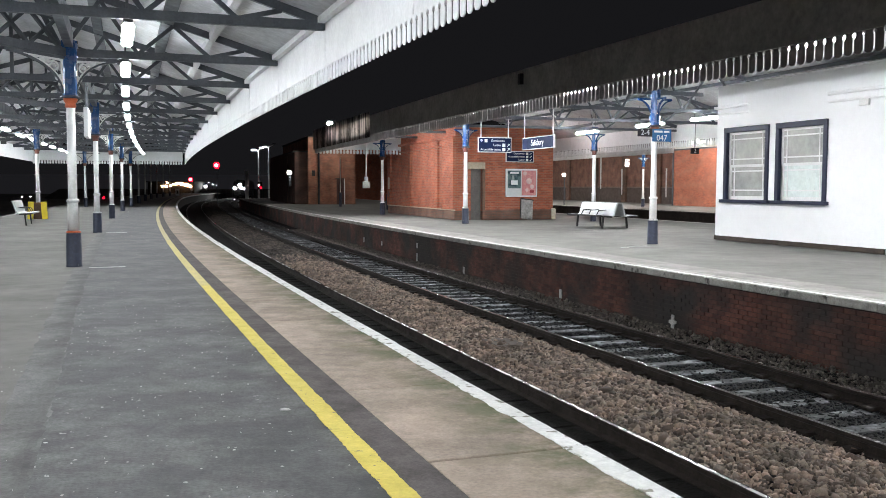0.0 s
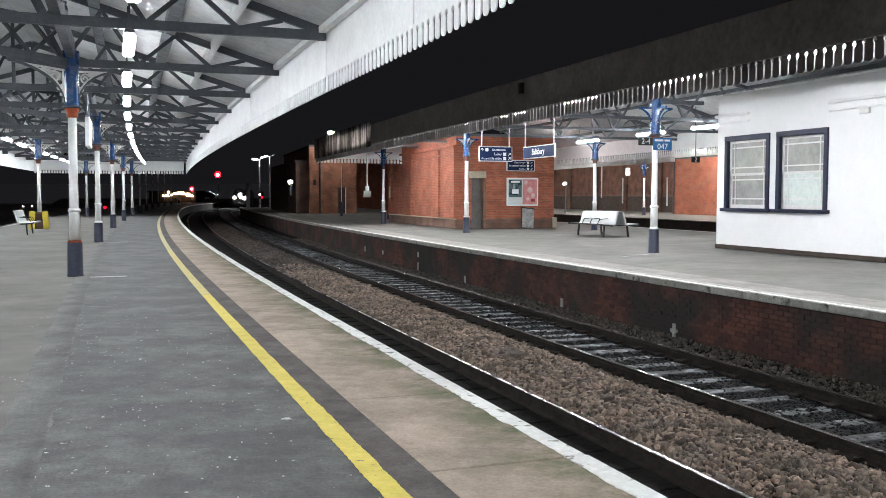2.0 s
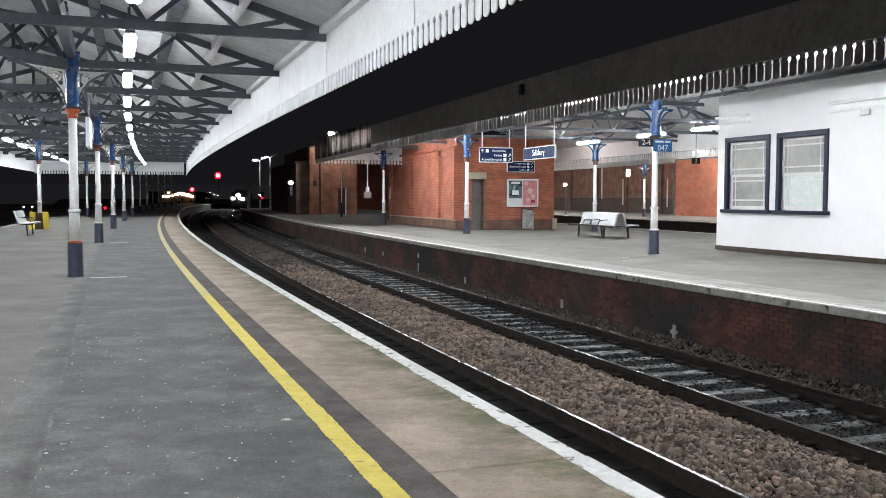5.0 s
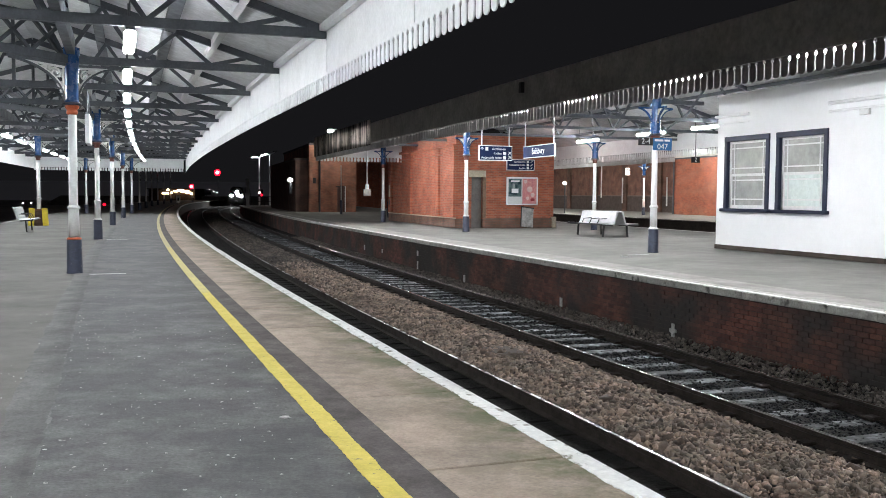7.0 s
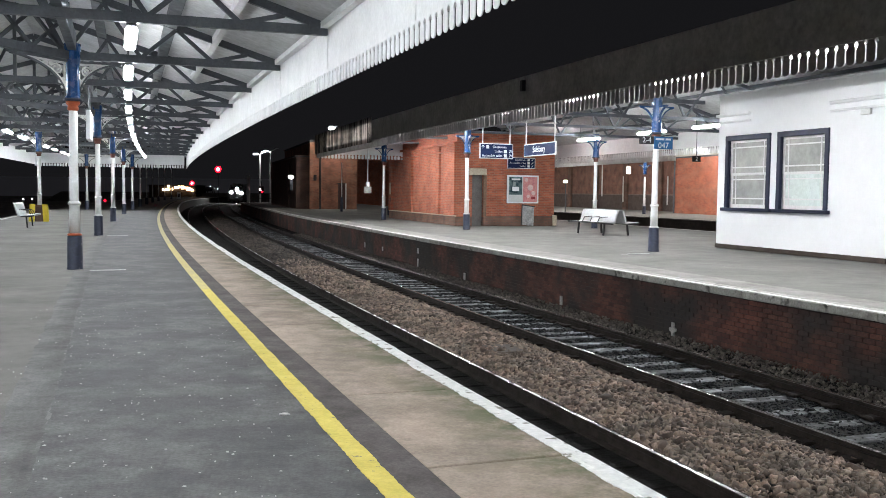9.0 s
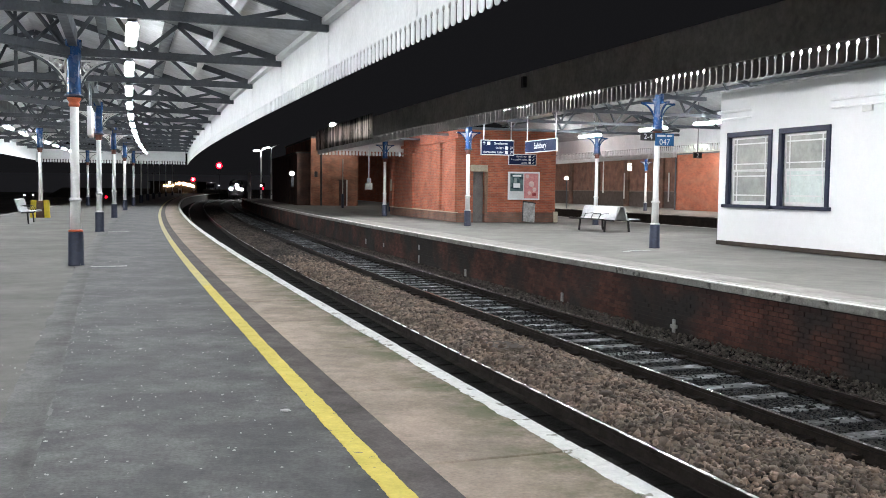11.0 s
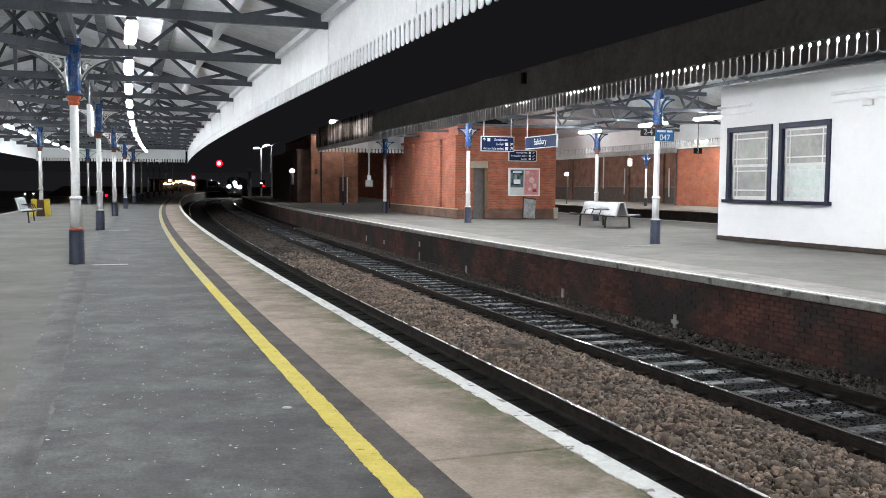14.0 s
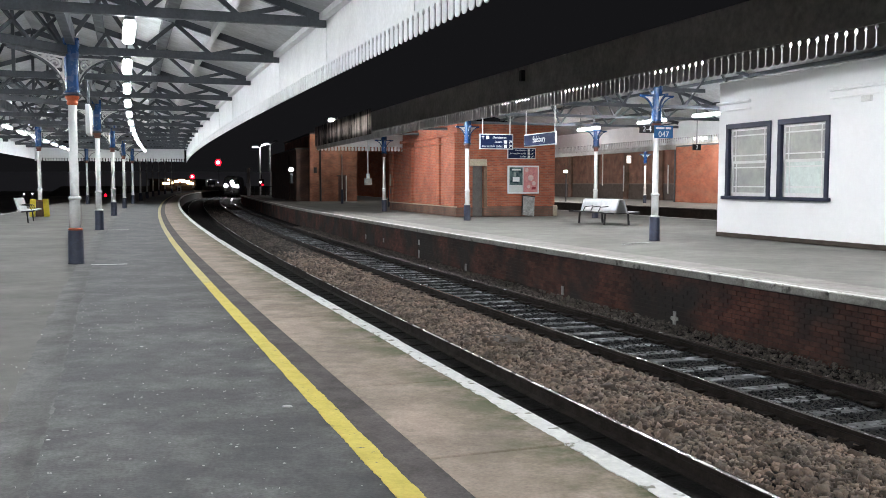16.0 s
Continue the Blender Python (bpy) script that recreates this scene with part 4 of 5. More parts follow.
def plate(bmname, x0, x1, z0, z1, t, rim=0.03, y=0.0):
    return boxm(x0, x1, y - 0.03, y + 0.03, z0, z1, 0.008), boxm(x0 + rim, x1 - rim, y - 0.036, y - 0.03, z0 + rim, z1 - rim)


def sign_panel(t, x0, x1, z0, z1, hang):
    a, b = plate("", x0, x1, z0, z1, t)
    part("frame", a, SIGNWHITE, t, "white sign frame")
    part("face", b, SIGNBLUE, t, "navy sign face")
    for x in (x0 + 0.12, x1 - 0.12):
        if hang:
            part("hanger", rod(bmesh.new(), (x, 0, z1), (x, 0, hang), 0.02), SIGNWHITE, t)


s1 = thing("direction_sign", spot(33, 10.6), "navy hanging sign to the toilets with white lettering", "sign", "toilet signs")
sign_panel(s1, -0.67, 0.65, 2.75, 3.31, 5.25)
for i, (x, txt) in enumerate(((0.38, "Gentlemen"), (0.22, "Ladies"), (0.22, "Accessible toilet"))):
    words("lettering", txt, 0.122, pose(x, -0.04, 3.18 - i * 0.16) @ UP, SIGNWHITE, s1, "RIGHT")
    if i:
        part("pictogram", boxm(0.28, 0.4, -0.042, -0.036, 3.12 - i * 0.16, 3.24 - i * 0.16), SIGNWHITE, s1)
        ar = bmesh.new()
        bar(ar, (0.48, -0.04, 3.13 - i * 0.16), (0.57, -0.04, 3.22 - i * 0.16), 0.008, 0.022)
        bar(ar, (0.5, -0.04, 3.225 - i * 0.16), (0.575, -0.04, 3.225 - i * 0.16), 0.008, 0.022)
        bar(ar, (0.575, -0.04, 3.15 - i * 0.16), (0.575, -0.04, 3.225 - i * 0.16), 0.008, 0.022)
        part("arrow", ar, SIGNWHITE, s1)
    else:
        part("pictogram", boxm(-0.42, -0.31, -0.042, -0.036, 3.12, 3.24), SIGNWHITE, s1)
        ar = bmesh.new()
        bar(ar, (-0.55, -0.04, 3.12), (-0.55, -0.04, 3.23), 0.008, 0.022)
        bar(ar, (-0.6, -0.04, 3.18), (-0.55, -0.04, 3.235), 0.008, 0.022)
        bar(ar, (-0.5, -0.04, 3.18), (-0.55, -0.04, 3.235), 0.008, 0.022)
        part("arrow", ar, SIGNWHITE, s1)
s3 = thing("direction_sign", spot(40.0, 11.42), "navy wall sign to the toilets with white lettering", "sign", "toilet signs")
sign_panel(s3, 2.37, 3.73, 2.6, 3.1, 0)
for i, txt in enumerate(("Gentlemen", "Accessible toilet", "Ladies")):
    words("lettering", txt, 0.12, pose(3.27, -0.04, 2.99 - i * 0.14) @ UP, SIGNWHITE, s3, "RIGHT")
    part("pictogram", boxm(3.34, 3.45, -0.042, -0.036, 2.94 - i * 0.14, 3.04 - i * 0.14), SIGNWHITE, s3)
    part("arrow", bar(bmesh.new(), (3.53, -0.04, 2.95 - i * 0.14), (3.62, -0.04, 3.03 - i * 0.14), 0.008, 0.022), SIGNWHITE, s3)
s2 = thing("station_name_sign", spot(29.95, 11.0, 0, -90), "long navy station name board with white lettering", "sign")
sign_panel(s2, -1.3, 1.3, 2.77, 3.2, 5.44)
words("lettering", "Salisbury", 0.29, pose(0.0, -0.04, 2.99) @ UP, SIGNWHITE, s2, "CENTER")

cs = thing("platform_number_sign", spot(21.85, 10.76), "black and blue number plates fixed to the column", "sign", "platform number signs")
part("plate", boxm(-0.62, -0.2, -0.03, 0.0, 2.78, 2.98, 0.004), BLACK, cs, "black plate")
words("lettering", "2-4", 0.2, pose(-0.41, -0.034, 2.88) @ UP, SIGNWHITE, cs, "CENTER")
part("bracket", boxm(-0.2, 0.36, 0.0, 0.03, 2.8, 2.84), BLACK, cs)
part("blue_plate", boxm(-0.19, 0.36, -0.03, 0.0, 2.66, 2.98, 0.004), mat("sign_sky_blue", (0.015, 0.14, 0.36), 0.4), cs, "sky blue plate")
words("lettering", "047", 0.21, pose(0.08, -0.034, 2.75) @ UP, SIGNWHITE, cs, "CENTER")
for x0, x1 in ((-0.15, 0.1), (0.14, 0.3)):
    part("bar_of_text", boxm(x0, x1, -0.036, -0.03, 2.89, 2.94), SIGNWHITE, cs)
n2 = thing("platform_number_sign", spot(34.5, 20.1), "small black plate with a white number under the canopy", "sign", "platform number signs")
part("plate", boxm(-0.2, 0.2, -0.02, 0.02, 2.88, 3.13, 0.004), BLACK, n2)
words("lettering", "2", 0.24, pose(0, -0.024, 3.0) @ UP, SIGNWHITE, n2, "CENTER")
part("hanger", rod(bmesh.new(), (0, 0, 3.13), (0, 0, 4.42), 0.015), FRAME, n2)
hs = thing("hanging_sign", spot(24, -3.13), "slim white hanging sign panel under the canopy", "sign")
part("panel", boxm(-0.05, 0.05, 0, 1.3, 2.62, 3.3, 0.01), SIGNWHITE, hs)
for y in (0.15, 1.15):
    part("hanger", rod(bmesh.new(), (0, y, 3.3), (0, y, 3.9), 0.015), FRAME, hs)
s5 = thing("lineside_sign", spot(49.2, 9.4), "small grey sign box hung on a pole", "sign")
part("pole", rod(bmesh.new(), (0, 0, 1.9), (0, 0, 5.1), 0.035), SIGNWHITE, s5)
part("panel", boxm(-0.2, 0.2, -0.04, 0.04, 1.4, 1.75, 0.01), mat("grey_sign", (0.4, 0.4, 0.36), 0.6), s5)
part("cable_box", boxm(-0.09, 0.09, -0.06, 0.06, 1.75, 2.0, 0.01), SIGNWHITE, s5)

# poster case and the board that leans below it
pc = thing("poster_case", spot(40.0, 11.42), "white framed case with two posters on brick", "poster case")
a, b = boxm(2.38, 3.92, -0.02, 0.06, 1.03, 2.3, 0.012), boxm(2.44, 3.86, -0.028, -0.021, 1.09, 2.24)
part("frame", a, SIGNWHITE, pc)
part("backing", b, mat("poster_white", (0.6, 0.62, 0.62), 0.5, var=0.1), pc)
part("poster", boxm(2.47, 3.1, -0.034, -0.029, 1.42, 2.22), mat("dark_poster", (0.03, 0.06, 0.075), 0.3, var=0.5, scale=4, tint=(0.12, 0.2, 0.2)), pc, "dark teal poster with pale shapes")
part("picture", boxm(2.62, 2.95, -0.038, -0.035, 1.58, 1.78), SIGNWHITE, pc)
part("picture", boxm(2.66, 2.78, -0.038, -0.035, 1.8, 2.0), mat("poster_grey", (0.3, 0.36, 0.36), 0.4), pc)
part("bar_of_text", boxm(2.58, 3.0, -0.038, -0.035, 2.08, 2.15), SIGNWHITE, pc)
part("poster", boxm(3.15, 3.84, -0.034, -0.029, 1.1, 2.23), mat("pink_poster", (0.62, 0.28, 0.26), 0.35, var=0.3, scale=6, tint=(0.5, 0.16, 0.18)), pc, "pink map poster")
for x, z, r in ((3.3, 2.1, 0.09), (3.5, 1.75, 0.14), (3.65, 1.5, 0.1), (3.4, 1.35, 0.08)):
    part("picture", lathe(bmesh.new(), [(r, 0), (r, 0.003)], 10, pose(x, -0.035, z, 90, 0, 0)), mat("poster_pale", (0.72, 0.52, 0.5), 0.4), pc)
part("picture", boxm(3.55, 3.75, -0.038, -0.035, 1.22, 1.34), mat("poster_red", (0.3, 0.02, 0.03), 0.4), pc)
lb = thing("leaning_board", spot(39.85, 14.75, 0, 0) @ pose(0, 0, 0, -12, 7, 0), "scuffed grey board leaning against the brick plinth", "board")
part("panel", boxm(-0.28, 0.3, -0.02, 0.02, 0.03, 0.92, 0.008), mat("scuffed_board", (0.4, 0.4, 0.39), 0.6, var=0.4, scale=5, tint=(0.17, 0.17, 0.17)), lb)
part("rim", boxm(-0.31, -0.28, -0.03, 0.03, 0.03, 0.96, 0.006), BLACK, lb)
part("rim", boxm(-0.31, 0.33, -0.03, 0.03, 0.92, 0.97, 0.006), BLACK, lb)

# ---------------------------------------------------------------- seats and bins
STEEL = mat("perforated_steel", (0.55, 0.57, 0.58), 0.4, metal=0.5, var=0.1, scale=6, fine=90, bump=0.2)


def seat_profile(side):
    return [(0.05, 0.92), (0.13, 0.9), (0.24, 0.5), (0.3, 0.46), (0.72, 0.49), (0.73, 0.455), (0.29, 0.42), (0.2, 0.46), (0.08, 0.87)]


def bench(m, label, sides, length=2.4):
    t = thing("platform_bench", m, label, "bench", "platform benches")
    for sd in sides:
        bm = bmesh.new()
        prism(bm, [(sd * x, z) for x, z in seat_profile(sd)], 0, length)
        sh = part("seat_shell", bm, STEEL, t, "perforated steel seat and back")
        rim = bmesh.new()
        bar(rim, (sd * 0.74, 0, 0.46), (sd * 0.74, length, 0.46), 0.04, 0.05)
        bar(rim, (sd * 0.3, 0.0, 0.42), (sd * 0.74, 0.0, 0.445), 0.04, 0.05)
        bar(rim, (sd * 0.3, length, 0.42), (sd * 0.74, length, 0.445), 0.04, 0.05)
        part("seat_rim", rim, BLACK, t)
        for y in (0.35, length - 0.35):
            part("leg", bar(bmesh.new(), (sd * 0.5, y, 0), (sd * 0.46, y, 0.44), 0.07, 0.05), BLACK, t)
        for y in (0.6, 1.2, 1.8):
            arm = bmesh.new()
            bar(arm, (sd * 0.2, y, 0.66), (sd * 0.52, y, 0.64), 0.025, 0.025)
            bar(arm, (sd * 0.52, y, 0.64), (sd * 0.6, y, 0.48), 0.025, 0.025)
            part("armrest", arm, BLACK, sh)
    if len(sides) > 1:
        part("top_cap", boxm(-0.06, 0.06, 0, length, 0.9, 0.925, 0.01), STEEL, t)
    return t


bench(spot(30.3, 14.35), "back-to-back perforated steel bench with black legs", (-1, 1), 2.7)
bench(spot(37.9, -6.45), "perforated steel bench with black legs", (1,), 2.4)
yb = thing("yellow_barrier", spot(45.4, -6.28), "yellow plastic panels round a column base", "barrier")
YPLAST = mat("yellow_plastic", (0.65, 0.5, 0.03), 0.45, var=0.15)
for x, ln in ((-0.3, 8), (0.3, -8)):
    part("panel", boxm(-0.12, 0.12, -0.35, -0.3, 0, 0.78, 0.01, m=pose(x, 0, 0, 0, ln * 0.4, 0)), YPLAST, yb)
part("crossbar", boxm(-0.38, 0.38, -0.3, -0.26, 0.66, 0.74), mat("brown_board", (0.16, 0.08, 0.05), 0.7), yb)
part("back_board", boxm(-0.18, 0.18, -0.26, -0.2, 0.0, 0.7), mat("brown_board_dark", (0.09, 0.05, 0.035), 0.7), yb)

# ---------------------------------------------------------------- small things on platform and track
for s, o, ln in ((18.7, -2.95, 0.62), (31.8, -2.95, 0.62), (7.15, -4.0, 0.62), (20.85, 9.15, 0.2), (21.25, 9.55, 0.6)):
    tagged(link("painted_mark", boxm(0, ln, -0.06, 0.06, 0.0, 0.0075, m=spot(s, o)), mat("worn_white_mark", (0.6, 0.6, 0.58), 0.8, var=0.3, scale=12, spots=(20, 0.58, 0.66, (0.16, 0.16, 0.16)))),
           "worn white painted line on the asphalt", "painted mark", "painted marks")
fleck = np.random.default_rng(21)
verts, faces = [], []
for s, o, r in zip(fleck.uniform(3.5, 13, 170), fleck.uniform(-3.4, -1.36, 170), np.abs(fleck.normal(0, 0.0024, 170)) + 0.0018):
    k, turn_by = len(verts), fleck.uniform(0, 6.28)
    ring = [(r * (1 + 0.5 * fleck.uniform()) * math.cos(turn_by + i * 1.2566), r * math.sin(turn_by + i * 1.2566)) for i in range(5)]
    verts += [at(s + b, o + a, 0.0035) for a, b in ring] + [at(s + b * 0.8, o + a * 0.8, 0.0105) for a, b in ring]
    faces += [tuple(k + 5 + i for i in range(5))[::-1]] + [(k + i, k + (i + 1) % 5, k + 5 + (i + 1) % 5, k + 5 + i) for i in range(5)]
tagged(raw("grit", verts, faces, mat("pale_grit", (0.5, 0.5, 0.48), 0.8, var=0.3)), "pale grit and flecks scattered on the asphalt", "grit", kind="stuff")
LITTER = mat("pale_litter", (0.5, 0.5, 0.48), 0.7, var=0.3)
rnd = random.Random(4)
for s, o, r in ((6.92, -1.47, 0.035), (5.2, -2.45, 0.03), (4.6, -2.75, 0.03), (9.6, -2.3, 0.018), (5.6, -2.2, 0.012), (7.4, -2.6, 0.012), (6.1, -1.9, 0.01), (8.2, -1.8, 0.012), (6.6, -2.9, 0.012)):
    bm = bmesh.new()
    bmesh.ops.create_icosphere(bm, subdivisions=1, radius=r)
    for v in bm.verts:
        v.co = Vector((v.co.x * rnd.uniform(0.8, 1.4), v.co.y * rnd.uniform(0.8, 1.3), v.co.z * 0.25 + r * 0.25 + 0.004))
    bmesh.ops.transform(bm, matrix=spot(s, o, 0, rnd.uniform(0, 180)), verts=bm.verts[:])
    tagged(link("litter", bm, LITTER), "small pale scrap lying on the asphalt", "litter", "scraps on the platform")
PLATE = mat("weathered_white_plate", (0.5, 0.5, 0.48), 0.7, var=0.3, scale=12)
for s, z0, z1, w in ((19.34, -0.98, -0.78, 0.09), (25.62, -1.0, -0.8, 0.1), (30.25, -0.55, -0.38, 0.1), (30.25, -0.98, -0.72, 0.08), (38, -0.8, -0.6, 0.1), (35, -0.75, -0.6, 0.1)):
    tagged(link("wall_plate", boxm(-0.03, 0.0, -w / 2, w / 2, z0, z1, 0.004, m=spot(s, P2 + 0.085)), PLATE), "small weathered white plate on the platform wall", "plate", "plates on the platform wall")
bm = bmesh.new()
prism(bm, [(-0.03, -1.05), (0.03, -1.05), (0.035, -0.97), (0.1, -0.95), (0.1, -0.9), (0.035, -0.89), (0.03, -0.8), (-0.03, -0.8), (-0.035, -0.89), (-0.1, -0.9), (-0.1, -0.95), (-0.035, -0.97)], -0.015, 0.015)
bmesh.ops.transform(bm, matrix=spot(14.9, P2 + 0.07, 0.03, -90), verts=bm.verts[:])
tagged(link("wall_plate", bm, PLATE), "white cross-shaped plate on the platform wall", "plate", "plates on the platform wall")
cp = thing("catch_pit", spot(14.2, 3.25, -1.01), "dark sunken drain cover in the ballast", "drain cover")
part("cover", boxm(-0.25, 0.25, -0.35, 0.35, 0.0, 0.06, 0.015), mat("drain_brown", (0.1, 0.08, 0.065), 0.85), cp)

ac = thing("access_cover", spot(4.62, -2.63), "pale concrete access cover set in the asphalt", "cover")
part("cover", boxm(-0.22, 0.22, -0.2, 0.2, 0.0, 0.012, 0.004), SLAB, ac)

# ---------------------------------------------------------------- lights in the distance
RED = glow("red_signal_lens", (1.0, 0.003, 0.014), 4)
REDCORE = glow("lens_glare_core", (1.0, 0.3, 0.34), 7)
WARM = glow("warm_lamp", (1.0, 0.58, 0.32), 8)
COLD = glow("cold_lamp", (0.95, 0.97, 1.0), 60)


def signal(x, y, z, r, label):
    t = thing("railway_signal", pose(x, y, -1.3), label, "signal", "red signals")
    part("post", rod(bmesh.new(), (0, 0.3, 0), (0, 0.3, z + 1.2), 0.035), FRAME, t)
    part("head", boxm(-0.3, 0.3, 0.02, 0.25, z + 0.75, z + 1.9, 0.05), FRAME, t)
    # lens enlarged so its red ring draws the glare, with a pale centre
    lens = part("lens", lathe(bmesh.new(), [(r, 0), (r * 0.8, 0.05), (r * 0.3, 0.06)], 16, pose(0, 0.02, z + 1.3, 90, 0, 0)), RED, t, "oversized red lens, its outer ring drawn as glare")
    part("bulb", lathe(bmesh.new(), [(r * 0.55, 0.0), (r * 0.4, 0.03)], 14, pose(0, -0.045, z + 1.3, 90, 0, 0)), REDCORE, lens, "pale overexposed centre painted on the lens")
    return t


signal(-29.26, 120, 4.16, 0.42, "tall signal showing a red light")
signal(-44.6, 164, 2.65, 0.42, "low signal showing a red light")


def lamp_post(x, y, z, arms, label, r=0.09):
    t = thing("street_lamp", pose(x, y, -1.0), label, "street lamp", "tall lamp posts")
    part("post", rod(bmesh.new(), (0, 0, 0), (0, 0, z + 1.0), r * 1.4, 10, r * 0.7), COLWHITE, t)
    for dx, dz, glowing in arms:
        part("arm", rod(bmesh.new(), (0, 0, z + 1.0), (dx, 0, z + 1.0 + dz), 0.04), COLWHITE, t)
        h = part("head", boxm(dx - 0.27, dx + 0.27, -0.25, 0.25, z + 1.0 + dz, z + 1.12 + dz, 0.03), BLACK, t)
        if glowing > 0:
            part("lamp_glass", lathe(bmesh.new(), [(0.06, -0.1), (0.2, -0.06), (0.24, 0.0), (0.15, 0.03)], 12, pose(dx, -0.1, z + 0.96 + dz) @ Matrix.Diagonal((glowing, 1, 1, 1))), COLD, h, "glowing white lamp", True)
    return t


lamp_post(-24.84, 125, 6.25, ((-0.6, 0.15, 1.6), (0.45, 0.42, 0.9)), "white lamp post with two glowing heads")
lamp_post(-23.45, 125, 6.7, ((-0.5, 0.1, 1.0), (0.75, 0.4, 0)), "white lamp post with two glowing heads")
wl = thing("wall_lamp", pose(-12.51, 75.6, 2.6), "glowing white bulkhead lamp on the brick outbuilding", "wall lamp")
part("bracket", boxm(-0.06, 0.06, 0.1, 0.9, -0.05, 0.05), BLACK, wl)
part("globe", lathe(bmesh.new(), [(0.05, -0.16), (0.17, -0.1), (0.21, 0.0), (0.16, 0.12), (0.05, 0.16)], 12), glow("dim_globe", (1.0, 0.95, 0.9), 16.0), wl, "glowing white globe", True)
part("stem", boxm(-0.1, 0.1, 0.2, 0.34, -1.1, -0.25, 0.02), FRAME, wl, "grey lamp pillar")
pillar = thing("white_pillar", pose(-23.25, 110, 0), "white painted pillar at the platform end", "pillar")
part("shaft", boxm(-0.17, 0.17, -0.17, 0.17, -0.01, 3.25, 0.02), COLWHITE, pillar)
part("box", boxm(-0.26, 0.26, -0.26, -0.17, 0.9, 1.5, 0.02), SIGNWHITE, pillar)
fence = thing("railing", pose(-22.3, 112, 0), "dark metal railing across the platform end", "railing")
for i in range(9):
    part("post", rod(bmesh.new(), (-1.6 + i * 0.45, 0, -0.02), (-1.6 + i * 0.45, 0, 1.15), 0.04), FRAME, fence)
for z in (0.55, 1.12):
    part("rail", rod(bmesh.new(), (-1.7, 0, z), (2.1, 0, z), 0.03), FRAME, fence)
gs = thing("ground_signal", pose(-22.4, 113.5, 0), "small signal with red and white lights", "signal")
part("post", rod(bmesh.new(), (0, 0, -0.02), (0, 0, 2.6), 0.05), FRAME, gs)
part("head", boxm(-0.3, 0.3, 0, 0.15, 1.1, 2.0, 0.03), BLACK, gs)
part("lens", lathe(bmesh.new(), [(0.13, 0), (0.08, 0.04)], 10, pose(0.1, 0, 1.3, 90, 0, 0)), RED, gs)
part("lens", lathe(bmesh.new(), [(0.12, 0), (0.08, 0.04)], 10, pose(-0.12, 0, 1.62, 90, 0, 0)), glow("pink_lamp", (1.0, 0.6, 0.6), 12), gs)
yard = thing("yard_building", pose(-58.6, 203, -1.3), "low dark yard building with warm lamps along its eaves", "building")
part("wall", boxm(-6, 4.2, 0, 8, 0, 3.6), mat("yard_wall", (0.02, 0.018, 0.016), 0.9), yard)
part("roof", boxm(-6.3, 4.4, -0.4, 8.4, 3.6, 3.8), SLATE, yard)
for x, z, w in ((-2.2, 2.75, 0.75), (-1.6, 3.5, 0.25), (0.1, 3.2, 0.5), (1.1, 3.4, 0.7), (2.1, 3.15, 0.9), (2.9, 2.85, 0.6), (3.5, 2.7, 0.3), (-0.9, 2.9, 0.25)):
    part("lamp", boxm(x - w, x + w, -0.5, -0.42, z - 0.22, z + 0.22, 0.03), WARM, yard, "warm glowing lamp")
nb = thing("white_notice", at(150, -2.2) and pose(*at(150, -2.2)), "white notice board at the platform ramp", "notice")
part("panel", boxm(-0.3, 0.3, 0, 0.05, 0.0, 1.1, 0.01), SIGNWHITE, nb)
part("mark", boxm(-0.15, 0.15, -0.01, -0.003, 0.3, 0.8), BLACK, nb)
nb2 = thing("white_notice", pose(*at(170, -1.6)), "small round white notice by the track", "notice")
part("panel", lathe(bmesh.new(), [(0.25, 0), (0.25, 0.04)], 14, pose(0, 0, 0.9, 90, 0, 0)), SIGNWHITE, nb2)
part("post", rod(bmesh.new(), (0, 0.02, -0.02), (0, 0.02, 0.9), 0.04), FRAME, nb2)
for s in (83.8, 96.8, 109.8, 122.8, 135.8, 148.8):
    p = thing("platform_post", spot(s, -3.21), "slim pale post on the unlit end of the platform", "post", "posts on the platform end")
    part("shaft", rod(bmesh.new(), (0, 0, -0.01), (0, 0, 4.6), 0.08, 10, 0.06), COLWHITE, p)
    part("base", lathe(bmesh.new(), [(0.16, 0), (0.15, 0.6), (0.1, 0.65)], 12), NAVY, p)
for x, y, z in ((-66.7, 150, -0.3), (-68.1, 150, -0.35), (-60.0, 235, 2.0), (-59.3, 235, 2.4), (-58.3, 235, 1.9), (-57.4, 235, 1.7)):
    t = thing("distant_lamp", pose(x, y, -1.3), "tiny white lamp far down the line", "lamp", "distant lamps")
    part("post", rod(bmesh.new(), (0, 0, 0), (0, 0, z + 1.3), 0.05), BLACK, t)
    part("bulb", boxm(-0.12, 0.12, -0.1, 0.1, z + 1.25, z + 1.42, 0.04), glow("dim_lamp", (0.9, 0.93, 1.0), 3), t)

ls = thing("lit_sign", spot(70.5, 35.8), "small lit white sign with dark squares", "sign")
part("panel", boxm(-0.19, 0.19, 0, 0.1, 3.2, 3.8, 0.02), glow("lit_sign_face", (1.0, 0.93, 0.85), 1.3), ls)
for x0, x1, z0, z1 in ((-0.16, -0.02, 3.6, 3.74), (0.03, 0.16, 3.56, 3.7), (-0.16, 0.0, 3.42, 3.5), (-0.16, 0.16, 3.26, 3.31)):
    part("dark_mark", boxm(x0, x1, -0.01, -0.003, z0, z1), BLACK, ls)
part("hanger", rod(bmesh.new(), (0, 0.05, 3.9), (0, 0.05, 4.95), 0.03), BLACK, ls)
